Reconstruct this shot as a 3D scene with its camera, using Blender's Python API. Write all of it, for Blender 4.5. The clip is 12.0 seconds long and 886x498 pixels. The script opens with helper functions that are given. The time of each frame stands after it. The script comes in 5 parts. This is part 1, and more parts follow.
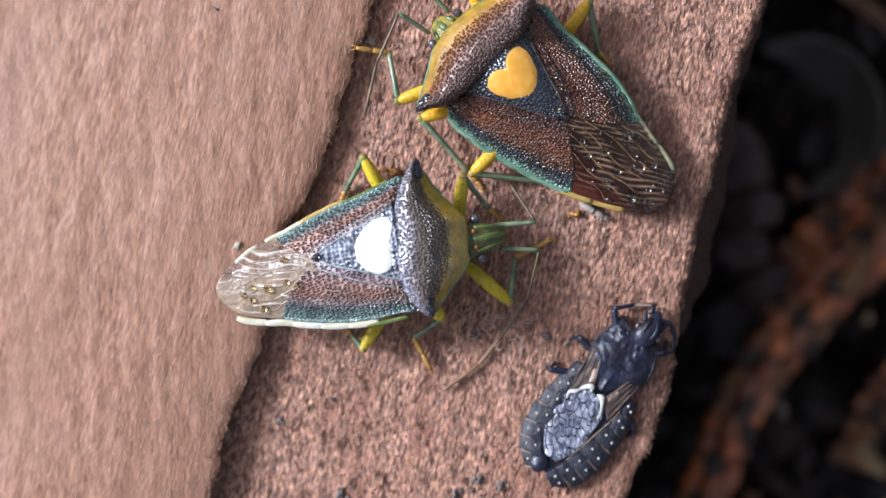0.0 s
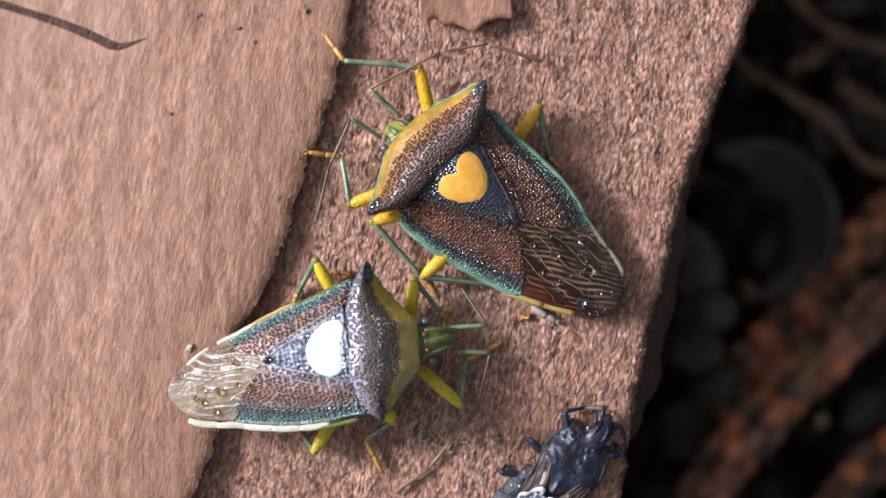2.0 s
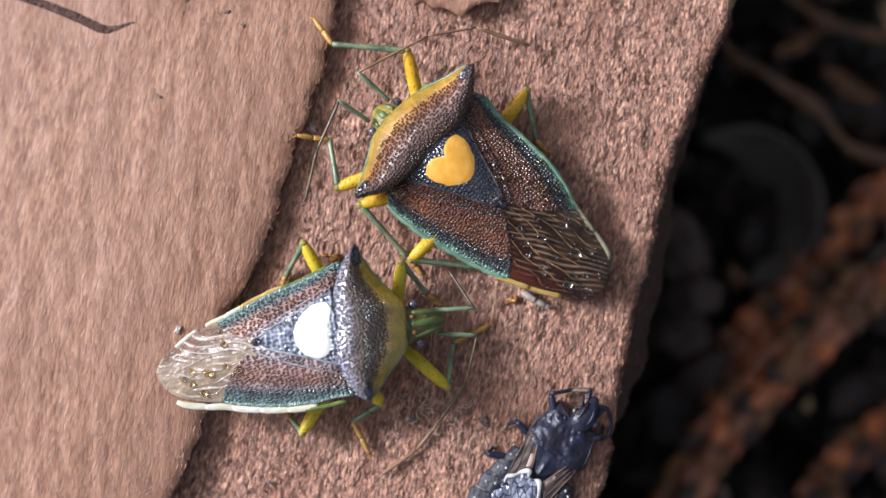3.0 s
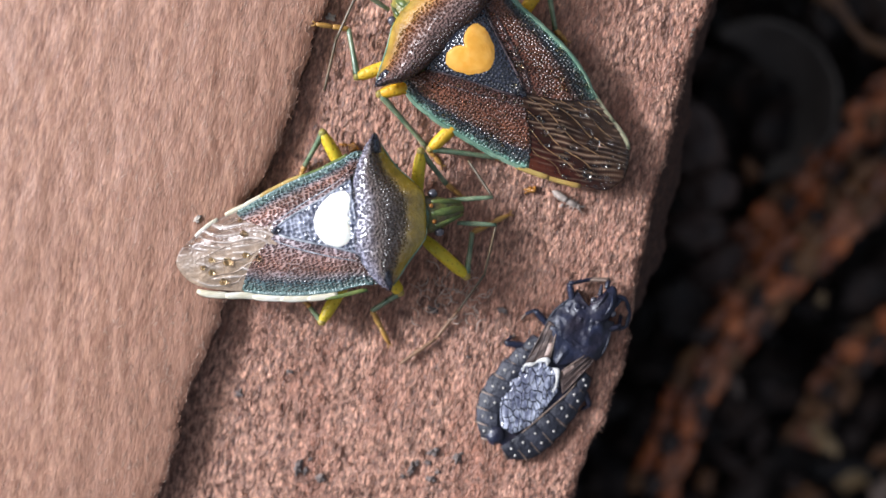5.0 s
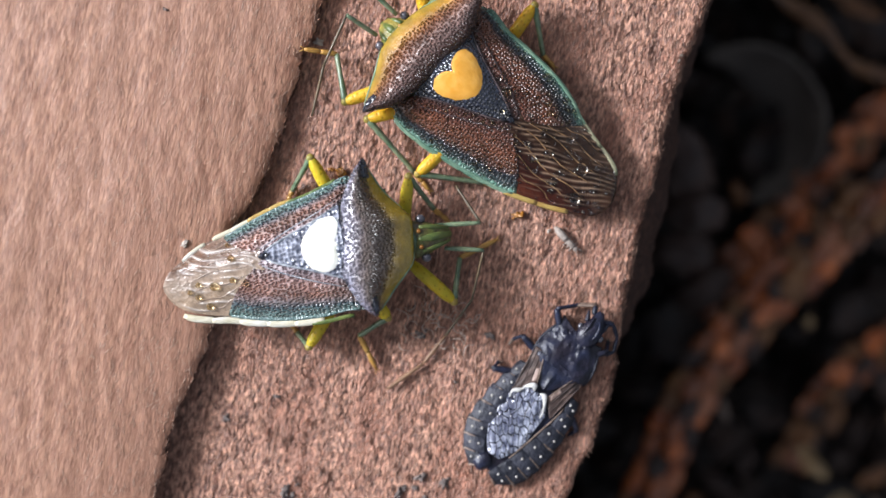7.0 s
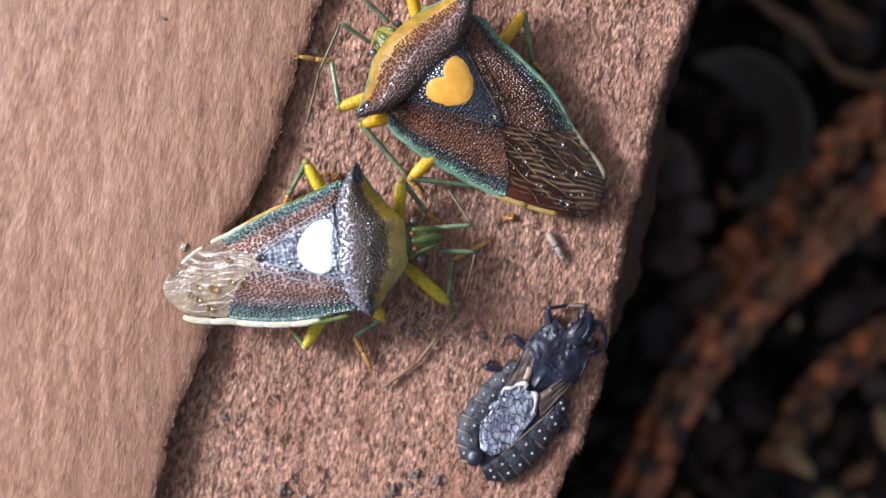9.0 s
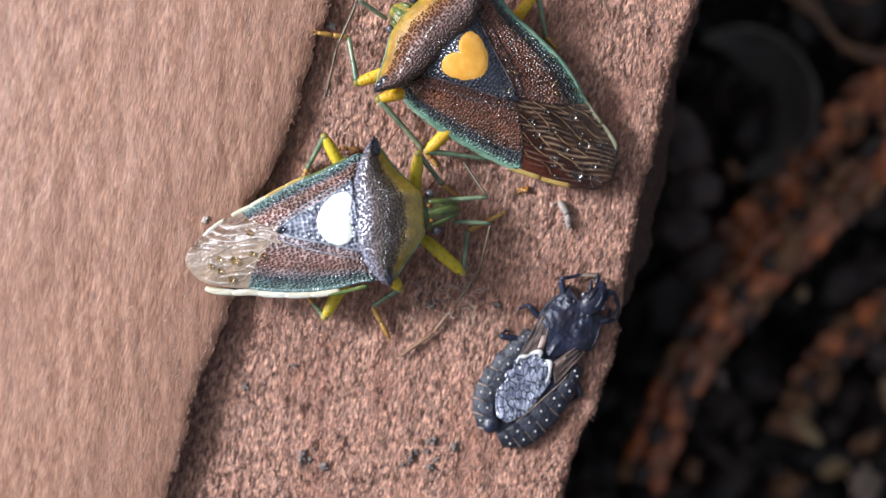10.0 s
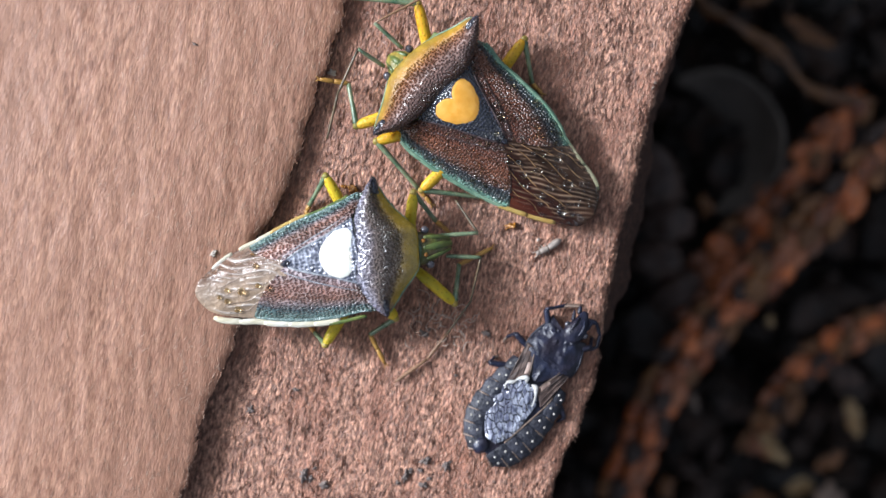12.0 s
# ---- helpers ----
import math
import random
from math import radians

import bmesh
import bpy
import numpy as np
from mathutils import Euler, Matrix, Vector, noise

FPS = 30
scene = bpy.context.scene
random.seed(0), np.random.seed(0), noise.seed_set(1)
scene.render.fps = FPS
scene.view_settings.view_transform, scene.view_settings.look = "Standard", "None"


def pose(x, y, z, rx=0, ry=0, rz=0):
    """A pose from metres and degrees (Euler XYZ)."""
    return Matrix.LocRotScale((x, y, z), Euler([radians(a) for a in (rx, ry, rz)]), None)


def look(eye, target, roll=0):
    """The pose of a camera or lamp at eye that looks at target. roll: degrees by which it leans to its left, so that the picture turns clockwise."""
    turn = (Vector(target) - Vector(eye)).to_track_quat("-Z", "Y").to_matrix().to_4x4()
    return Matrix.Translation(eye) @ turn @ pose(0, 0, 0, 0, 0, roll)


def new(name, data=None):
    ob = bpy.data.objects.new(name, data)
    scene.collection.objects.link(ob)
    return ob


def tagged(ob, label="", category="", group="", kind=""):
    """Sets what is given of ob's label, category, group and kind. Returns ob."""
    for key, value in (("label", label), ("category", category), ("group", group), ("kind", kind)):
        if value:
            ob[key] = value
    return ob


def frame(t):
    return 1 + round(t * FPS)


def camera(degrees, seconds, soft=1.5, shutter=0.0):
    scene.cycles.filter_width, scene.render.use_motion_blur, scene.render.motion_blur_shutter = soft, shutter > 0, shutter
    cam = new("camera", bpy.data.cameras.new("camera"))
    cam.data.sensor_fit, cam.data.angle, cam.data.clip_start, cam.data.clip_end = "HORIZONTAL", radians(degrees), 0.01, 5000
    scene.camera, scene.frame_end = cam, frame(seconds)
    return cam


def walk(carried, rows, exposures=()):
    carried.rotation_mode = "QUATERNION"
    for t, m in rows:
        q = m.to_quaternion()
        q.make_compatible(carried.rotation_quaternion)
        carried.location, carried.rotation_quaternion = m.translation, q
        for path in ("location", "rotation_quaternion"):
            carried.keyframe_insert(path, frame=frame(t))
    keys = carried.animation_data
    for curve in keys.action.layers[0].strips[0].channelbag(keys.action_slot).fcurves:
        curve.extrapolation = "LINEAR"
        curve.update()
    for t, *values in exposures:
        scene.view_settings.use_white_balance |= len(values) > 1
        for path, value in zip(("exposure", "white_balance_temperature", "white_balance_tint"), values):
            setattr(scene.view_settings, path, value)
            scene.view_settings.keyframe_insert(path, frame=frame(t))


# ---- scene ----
cam = camera(26, 12.0)
walk(cam, [
    (0, pose(-0.000966, -0.000439, 0.081044, -2.458, 0.931, -0.152)),
    (0.5, pose(-0.000530, -0.000556, 0.081145, -2.139, 0.795, -0.085)),
    (1, pose(-0.000632, -0.000476, 0.081551, -1.311, 0.571, -0.038)),
    (1.5, pose(-0.000191, -0.000091, 0.081722, -0.459, 0.535, 0.027)),
    (2, pose(0.000191, -0.000178, 0.081559, 0.437, 0.302, -0.032)),
    (2.5, pose(0.000004, -0.000001, 0.081648, 0.348, 0.088, 0.016)),
    (3, pose(0.000327, -0.000583, 0.081938, 0.213, 0.023, 0.065)),
    (3.2, pose(0.000537, -0.001298, 0.082227, 0.143, 0.170, -0.071)),
    (4.8, pose(0.000376, -0.002523, 0.082205, -1.582, 0.319, 0.116)),
    (5, pose(-0.000640, -0.001544, 0.082042, -2.404, -0.088, 0.170)),
    (5.5, pose(-0.000390, -0.001582, 0.082155, -2.605, 0.240, 0.164)),
    (6, pose(-0.000527, -0.001532, 0.082055, -2.624, 0.032, 0.238)),
    (6.5, pose(-0.000401, -0.001393, 0.082244, -2.486, -0.050, 0.217)),
    (7, pose(-0.000454, -0.000954, 0.082002, -2.069, -0.325, 0.307)),
    (7.5, pose(-0.000269, -0.001195, 0.081914, -1.641, -0.284, 0.275)),
    (9.5, pose(-0.000602, -0.001458, 0.085104, -1.758, -0.553, -0.080)),
    (10, pose(-0.001069, -0.001804, 0.085895, -2.185, -0.477, -0.209)),
    (10.5, pose(-0.001648, -0.001295, 0.086819, -2.064, -0.813, -0.065)),
    (11, pose(-0.001650, -0.000548, 0.089335, -2.082, -1.044, 0.102)),
    (11.5, pose(-0.001741, -0.000739, 0.090759, -1.880, -1.199, 0.018)),
    (12, pose(-0.002423, -0.000780, 0.091840, -1.724, -1.499, -0.048)),
], [(0, 0.43, 5800, 10), (1, 0.41, 6050, 12), (2.5, 0.40, 6020, 11), (5, 0.44, 5980, 11), (7.5, 0.43, 6050, 10), (9.5, 0.44, 5950, 10), (12.0, 0.46, 5860, 8)])

# ---- world and light: bright overcast, strongest from the far side of the raised layer ----
world = bpy.data.worlds.new("sky")
scene.world = world
world.use_nodes = True
sky = world.node_tree.nodes.new("ShaderNodeTexSky")
sky.sky_type, sky.sun_disc = "NISHITA", False
sky.sun_elevation, sky.sun_rotation = radians(29.8), radians(288)
sky.air_density, sky.dust_density, sky.ozone_density = 1.0, 6.0, 1.0
back = world.node_tree.nodes["Background"]
back.inputs["Strength"].default_value = 0.10
haze = world.node_tree.nodes.new("ShaderNodeHueSaturation")
haze.inputs["Saturation"].default_value = 0.4
world.node_tree.links.new(sky.outputs[0], haze.inputs["Color"])
world.node_tree.links.new(haze.outputs[0], back.inputs[0])
lamp = bpy.data.lights.new("sun", "SUN")
lamp.energy, lamp.angle, lamp.color = 3.65, radians(14), (0.97, 0.975, 1.0)
sun = new("sun", lamp)
sun.matrix_world = look((-0.83, 0.27, 0.50), (0, 0, 0))

MM = 0.001
rnd = random.Random(7)


# ---- materials ----
def surface(name, colours, grain=2.0, rough=0.5, bump=0.3, relief=8.0, depth=0.05, turn=0.0, stretch=(1, 1, 1),
            pits=None, spread=0.0, spec=0.5, coat=0.0, contrast=(0.3, 0.7), under=0.0, patch=0.0, flakes=None, bands=None, ends=None, glint_net=None, crest_shine=None, clean=0.0):
    """colours: two or three tones mixed by noise of that grain per millimetre; pits: (colour, number per mm, size) of
    punctures;
    bands: (place, colour) of zones across a plate, ends: (start, colour) towards its two ends, crest_shine: the paler
    tone that paints highlights on its creases, glint_net: brightness and saturation of the mesh between punctures,
    which paints sky glints, clean: from where across there are none;
    flakes: (number per mm, difference in tone) of raised grains; relief: fine relief per millimetre, depth in
    millimetres; spread: variation from piece to piece."""
    m = bpy.data.materials.new(name)
    m.use_nodes = True
    nodes, links = m.node_tree.nodes, m.node_tree.links
    bsdf = nodes["Principled BSDF"]
    co = nodes.new("ShaderNodeTexCoord")
    spin, fit = nodes.new("ShaderNodeMapping"), nodes.new("ShaderNodeMapping")
    spin.inputs["Rotation"].default_value[2] = radians(-turn)
    fit.inputs["Scale"].default_value = [1000 * s for s in stretch]
    links.new(co.outputs["Object"], spin.inputs[0])
    links.new(spin.outputs[0], fit.inputs[0])

    def cloud(scale, detail=4.0):
        n = nodes.new("ShaderNodeTexNoise")
        n.inputs["Scale"].default_value, n.inputs["Detail"].default_value = scale, detail
        links.new(fit.outputs[0], n.inputs["Vector"])
        return n.outputs["Fac"]

    def blend(fac, a, b):
        n = nodes.new("ShaderNodeMix")
        n.data_type = "RGBA"
        links.new(fac, n.inputs[0])
        for sock, v in ((n.inputs[6], a), (n.inputs[7], b)):
            if isinstance(v, tuple):
                sock.default_value = (*v, 1)
            else:
                links.new(v, sock)
        return n.outputs[2]

    def ramp(fac, lo, hi, a=0.0, b=1.0):
        n = nodes.new("ShaderNodeMapRange")
        for k, v in enumerate((lo, hi, a, b)):
            n.inputs[k + 1].default_value = v
        links.new(fac, n.inputs[0])
        return n.outputs[0]

    def sums(op, a, b):
        n = nodes.new("ShaderNodeMath")
        n.operation = op
        for sock, v in zip(n.inputs, (a, b)):
            if isinstance(v, float):
                sock.default_value = v
            else:
                links.new(v, sock)
        return n.outputs[0]

    colour = blend(ramp(cloud(grain), *contrast), colours[0], colours[1])
    if len(colours) > 2:
        colour = blend(ramp(cloud(patch or grain * 0.22, 3.0), 0.42, 0.68), colour, colours[2])
    if bands or ends or crest_shine:
        axes = nodes.new("ShaderNodeSeparateXYZ")
        links.new(co.outputs["UV"], axes.inputs[0])
    if bands:
        zone = nodes.new("ShaderNodeValToRGB")
        while len(zone.color_ramp.elements) < len(bands):
            zone.color_ramp.elements.new(0.5)
        for el, (at, tone) in zip(zone.color_ramp.elements, sorted(bands)):
            el.position, el.color = at, (*tone, 1)
        links.new(sums("ADD", axes.outputs[1], ramp(cloud(2.2), 0.2, 0.8, -0.06, 0.06)), zone.inputs[0])
        shade = nodes.new("ShaderNodeHueSaturation")
        links.new(ramp(cloud(grain), *contrast, 0.62, 1.35), shade.inputs["Value"])
        links.new(zone.outputs[0], shade.inputs["Color"])
        colour = shade.outputs[0]
    if ends:
        far = sums("ABSOLUTE", sums("SUBTRACT", axes.outputs[0], 0.5), 0.0)
        colour = blend(ramp(sums("ADD", far, ramp(cloud(2.6), 0.2, 0.8, -0.03, 0.03)), ends[0], 0.48), colour, ends[1])
    # paints highlights along the creases by lightening their colour
    if crest_shine:
        colour = blend(axes.outputs[0], colour, crest_shine)
    height = cloud(relief, 6.0)
    if pits:
        v = nodes.new("ShaderNodeTexVoronoi")
        v.voronoi_dimensions = "2D"
        v.feature = "DISTANCE_TO_EDGE" if len(pits) > 3 else "F1"
        v.inputs["Scale"].default_value, v.inputs["Randomness"].default_value = pits[1], 0.9 if len(pits) > 3 else 0.7
        swirl, shift = nodes.new("ShaderNodeTexNoise"), nodes.new("ShaderNodeMix")
        swirl.inputs["Scale"].default_value = pits[1] * 0.45
        shift.data_type, shift.blend_type = "RGBA", "LINEAR_LIGHT"
        shift.inputs[0].default_value = (1.0 if len(pits) > 3 else 0.14) / pits[1]
        links.new(fit.outputs[0], swirl.inputs["Vector"])
        links.new(fit.outputs[0], shift.inputs[6])
        links.new(swirl.outputs["Color"], shift.inputs[7])
        links.new(shift.outputs[2], v.inputs["Vector"])
        plain = sums("ADD", v.outputs["Distance"], 0.0)
        if clean:
            plain = sums("ADD", plain, ramp(sums("ADD", axes.outputs[1], ramp(cloud(3.0), 0.2, 0.8, -0.05, 0.05)), clean - 0.05, clean + 0.05))
        # glints of the sky between punctures, put into the colour
        if glint_net:
            pale = nodes.new("ShaderNodeHueSaturation")
            pale.inputs["Value"].default_value, pale.inputs["Saturation"].default_value = glint_net
            links.new(colour, pale.inputs["Color"])
            colour = blend(sums("MULTIPLY", sums("MULTIPLY", ramp(plain, pits[2], pits[2] * 1.8), ramp(plain, 0.9, 1.0, 1.0, 0.0)), ramp(cloud(1.1), 0.35, 0.65, 0.3, 1.0)), colour, pale.outputs[0])
        colour = blend(ramp(plain, pits[2] * 0.3, pits[2] * 1.2, 0.0 if len(pits) > 3 else 0.4), pits[0], colour)
        height = sums("ADD", sums("MULTIPLY", height, 0.3), ramp(plain, 0.0, pits[2] * 1.6))
    if flakes:
        warp = nodes.new("ShaderNodeMix")
        warp.data_type, warp.blend_type = "RGBA", "LINEAR_LIGHT"
        warp.inputs[0].default_value = 0.10
        wave = nodes.new("ShaderNodeTexNoise")
        wave.inputs["Scale"].default_value = flakes[0] * 0.5
        links.new(fit.outputs[0], wave.inputs["Vector"])
        links.new(fit.outputs[0], warp.inputs[6])
        links.new(wave.outputs["Color"], warp.inputs[7])
        v = nodes.new("ShaderNodeTexVoronoi")
        v.inputs["Scale"].default_value = flakes[0]
        links.new(warp.outputs[2], v.inputs["Vector"])
        parts = nodes.new("ShaderNodeSeparateColor")
        links.new(v.outputs["Color"], parts.inputs[0])
        tone = nodes.new("ShaderNodeHueSaturation")
        links.new(ramp(parts.outputs[0], 0, 1, 1 - flakes[1], 1 + flakes[1]), tone.inputs["Value"])
        links.new(colour, tone.inputs["Color"])
        colour = tone.outputs[0]
        height = sums("ADD", sums("MULTIPLY", height, 0.6), sums("ADD", ramp(v.outputs["Distance"], 0.0, 0.8, 0.7, 0.0), sums("MULTIPLY", parts.outputs[1], 0.5)))
    if spread:
        info, geo = nodes.new("ShaderNodeObjectInfo"), nodes.new("ShaderNodeNewGeometry")
        chance = sums("FRACT", sums("ADD", info.outputs["Random"], geo.outputs["Random Per Island"]), 0.0)
        hsv = nodes.new("ShaderNodeHueSaturation")
        links.new(ramp(chance, 0, 1, 1 - spread, 1 + spread), hsv.inputs["Value"])
        links.new(colour, hsv.inputs["Color"])
        colour = hsv.outputs[0]
    links.new(colour, bsdf.inputs["Base Color"])
    links.new(ramp(cloud(grain * 1.7), 0.2, 0.8, max(0.05, rough - 0.12), min(1.0, rough + 0.12)), bsdf.inputs["Roughness"])
    b = nodes.new("ShaderNodeBump")
    b.inputs["Strength"].default_value, b.inputs["Distance"].default_value = bump, depth * MM
    links.new(height, b.inputs["Height"])
    links.new(b.outputs[0], bsdf.inputs["Normal"])
    links.new(b.outputs[0], bsdf.inputs["Coat Normal"])
    bsdf.inputs["Specular IOR Level"].default_value = spec
    bsdf.inputs["Coat Weight"].default_value = coat
    bsdf.inputs["Coat Roughness"].default_value = 0.10
    if under:
        bsdf.inputs["Subsurface Weight"].default_value = under
        bsdf.inputs["Subsurface Radius"].default_value = (0.0004, 0.0002, 0.0001)
    return m


GRAIN = 76.0
bark_mat = surface("bark", [(0.135, 0.052, 0.033), (0.64, 0.340, 0.225), (0.30, 0.130, 0.081)], grain=7.0, rough=0.46, bump=1.0,
                   relief=14.0, depth=0.05, turn=GRAIN, stretch=(0.40, 1.15, 1), spec=0.5, contrast=(0.36, 0.66), patch=0.5, flakes=(13.0, 0.5))
outer_mat = surface("outer_bark", [(0.20, 0.090, 0.055), (0.375, 0.200, 0.127), (0.265, 0.134, 0.086)], grain=5.0, rough=0.55, bump=0.38,
                    relief=8.0, depth=0.05, turn=GRAIN, stretch=(0.30, 1.15, 1), spec=0.38, contrast=(0.34, 0.68), patch=0.28, flakes=(10.0, 0.17))
fibre_mat = surface("bark_fibre", [(0.10, 0.036, 0.02), (0.62, 0.38, 0.27)], grain=1.0, rough=0.4, spread=0.6, bump=0.2)
outer_fibre_mat = surface("outer_fibre", [(0.36, 0.20, 0.13), (0.62, 0.44, 0.34)], grain=0.7, rough=0.5, spread=0.2, bump=0.2)
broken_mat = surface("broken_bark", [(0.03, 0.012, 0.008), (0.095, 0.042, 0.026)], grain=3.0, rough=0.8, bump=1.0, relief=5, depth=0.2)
# soil and litter: dark humus, taken near black to include the hollow's shade
shaded_soil_mat = surface("soil", [(0.008, 0.005, 0.004), (0.03, 0.019, 0.013)], grain=0.8, rough=0.9, bump=1.0, relief=1.5, depth=0.6)
shaded_litter_mat = surface("litter", [(0.007, 0.004, 0.003), (0.03, 0.014, 0.008)], grain=0.8, rough=0.6, bump=0.6, relief=3, depth=0.15, spread=0.7)
scale_mat = surface("dead_scale_leaf", [(0.11, 0.022, 0.005), (0.58, 0.15, 0.032), (0.34, 0.13, 0.06)], grain=0.9, patch=0.5, rough=0.28, bump=0.5, relief=4, depth=0.1, spread=0.6, spec=0.6)
shell_mat = surface("grey_shell", [(0.075, 0.060, 0.050), (0.16, 0.13, 0.108), (0.05, 0.040, 0.033)], grain=0.45, patch=0.12, rough=0.65, bump=0.5, relief=2, depth=0.2)
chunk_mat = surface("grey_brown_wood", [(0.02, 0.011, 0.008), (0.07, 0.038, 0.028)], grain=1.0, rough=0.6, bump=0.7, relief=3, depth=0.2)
curl_mat = surface("amber_leaf", [(0.07, 0.024, 0.008), (0.26, 0.115, 0.038)], grain=0.6, rough=0.45, bump=0.4, relief=3, depth=0.1)

# the paler bands from 0.26 to 0.48 include the ridge's painted highlight
orange_pronotum_mat = surface("orange_bug_pronotum", [(0.2, 0.1, 0.1), (0.2, 0.1, 0.1)], grain=1.6, rough=0.38, bump=1.0, relief=6, depth=0.11, spec=0.45, coat=0.35, clean=0.82,
                              bands=[(0.0, (0.030, 0.012, 0.010)), (0.14, (0.090, 0.036, 0.026)), (0.26, (0.165, 0.090, 0.076)), (0.48, (0.15, 0.075, 0.056)), (0.58, (0.115, 0.042, 0.020)), (0.70, (0.19, 0.066, 0.012)), (0.80, (0.30, 0.145, 0.010)), (1.0, (0.30, 0.20, 0.022))],
                              ends=(0.29, (0.022, 0.023, 0.034)), glint_net=(1.4, 0.75), pits=((0.020, 0.010, 0.009), 7.6, 0.31))
# the lavender bands at 0.06 and 0.20 paint the highlight behind the ridge
cream_pronotum_mat = surface("cream_bug_pronotum", [(0.2, 0.1, 0.1), (0.2, 0.1, 0.1)], grain=1.6, rough=0.24, bump=1.0, relief=6, depth=0.11, spec=0.7, coat=0.7, clean=0.78,
                             bands=[(0.0, (0.015, 0.015, 0.028)), (0.06, (0.24, 0.235, 0.31)), (0.20, (0.17, 0.15, 0.18)), (0.34, (0.125, 0.092, 0.08)), (0.56, (0.125, 0.085, 0.065)), (0.68, (0.13, 0.080, 0.030)), (0.76, (0.38, 0.23, 0.018)), (1.0, (0.36, 0.25, 0.020))],
                             ends=(0.30, (0.05, 0.055, 0.10)), glint_net=(1.25, 0.85), pits=((0.018, 0.014, 0.017), 7.8, 0.31))
orange_corium_mat = surface("orange_bug_forewing", [(0.2, 0.1, 0.1), (0.2, 0.1, 0.1)], grain=0.8, rough=0.33, bump=1.0, relief=6, depth=0.075, spec=0.7, coat=0.35, contrast=(0.36, 0.64),
                            bands=[(0.0, (0.040, 0.013, 0.009)), (0.22, (0.085, 0.022, 0.008)), (0.52, (0.115, 0.032, 0.009)), (0.66, (0.085, 0.030, 0.015)), (0.75, (0.012, 0.014, 0.020)), (0.88, (0.028, 0.046, 0.046)), (0.95, (0.11, 0.23, 0.17))],
                            glint_net=(1.5, 0.85), pits=((0.020, 0.007, 0.005), 7.8, 0.31))
cream_corium_mat = surface("cream_bug_forewing", [(0.2, 0.1, 0.1), (0.2, 0.1, 0.1)], grain=1.4, rough=0.24, bump=1.0, relief=6, depth=0.11, spec=0.8, coat=1.0, turn=4, stretch=(0.72, 1.3, 1), contrast=(0.36, 0.64),
                           bands=[(0.0, (0.26, 0.21, 0.24)), (0.25, (0.23, 0.115, 0.095)), (0.52, (0.21, 0.085, 0.056)), (0.68, (0.17, 0.125, 0.13)), (0.78, (0.030, 0.060, 0.072)), (0.97, (0.09, 0.17, 0.145))],
                           glint_net=(1.7, 0.6), pits=((0.09, 0.045, 0.042), 7.6, 0.31))
dark_ridge_mat = surface("dark_ridge", [(0.02, 0.012, 0.012), (0.10, 0.07, 0.07)], grain=3.0, rough=0.25, bump=0.6, relief=6, spec=0.7)
head_mat = surface("yellow_green_head", [(0.030, 0.06, 0.016), (0.17, 0.16, 0.028), (0.07, 0.045, 0.022)], grain=3.0, patch=1.6, rough=0.3, bump=0.9, relief=6, spec=0.6)
rim_green_mat = surface("pale_green_rim", [(0.16, 0.17, 0.09), (0.34, 0.30, 0.20)], grain=1.6, rough=0.35, bump=0.3, relief=6)
speckle_mat = surface("speckled_cuticle", [(0.08, 0.09, 0.13), (0.34, 0.36, 0.44)], grain=2.4, rough=0.26, bump=1.0, contrast=(0.4, 0.62),
                      relief=7, depth=0.075, glint_net=(1.7, 0.9), pits=((0.012, 0.014, 0.028), 5.2, 0.44), spec=0.8, coat=0.4)
dark_mat = surface("blue_black_cuticle", [(0.006, 0.007, 0.014), (0.022, 0.025, 0.042)], grain=2.5, rough=0.22, bump=1.0,
                   relief=7, depth=0.05, glint_net=(1.9, 0.8), pits=((0.004, 0.004, 0.006), 7.0, 0.38), spec=0.8, coat=0.5)
teal_mat = surface("teal_margin", [(0.06, 0.13, 0.115), (0.24, 0.33, 0.32)], grain=2.6, rough=0.34, bump=0.9,
                   relief=7, depth=0.035, pits=((0.035, 0.06, 0.07), 10.0, 0.42), spec=0.8, coat=0.25)
green_mat = surface("green_cuticle", [(0.09, 0.19, 0.13), (0.24, 0.35, 0.24)], grain=1.5, rough=0.3, bump=0.3, relief=6, spec=0.6)
olive_mat = surface("olive_head", [(0.012, 0.04, 0.018), (0.13, 0.14, 0.03), (0.05, 0.12, 0.10)], grain=3.0, patch=1.6, rough=0.3, bump=0.9, relief=6, spec=0.6)
leaf_green_mat = surface("yellow_green_cuticle", [(0.05, 0.09, 0.022), (0.16, 0.19, 0.045)], grain=1.6, rough=0.35, bump=0.5, relief=6, spec=0.6)
yellow_mat = surface("yellow_leg", [(0.58, 0.29, 0.008), (0.74, 0.44, 0.025), (0.60, 0.40, 0.03)], grain=1.4, patch=0.8, rough=0.42, bump=0.4, relief=6, under=0.35, spec=0.35, pits=((0.30, 0.13, 0.006), 3.6, 0.17))
lemon_mat = surface("lemon_leg", [(0.52, 0.36, 0.012), (0.70, 0.52, 0.035), (0.46, 0.40, 0.03)], grain=1.4, patch=0.8, rough=0.42, bump=0.4, relief=6, under=0.35, spec=0.35, pits=((0.24, 0.16, 0.008), 3.6, 0.17))
ridge_mat = surface("pale_ridge", [(0.10, 0.12, 0.15), (0.46, 0.48, 0.52)], grain=2.5, rough=0.3, bump=0.6, relief=6, spec=0.8)
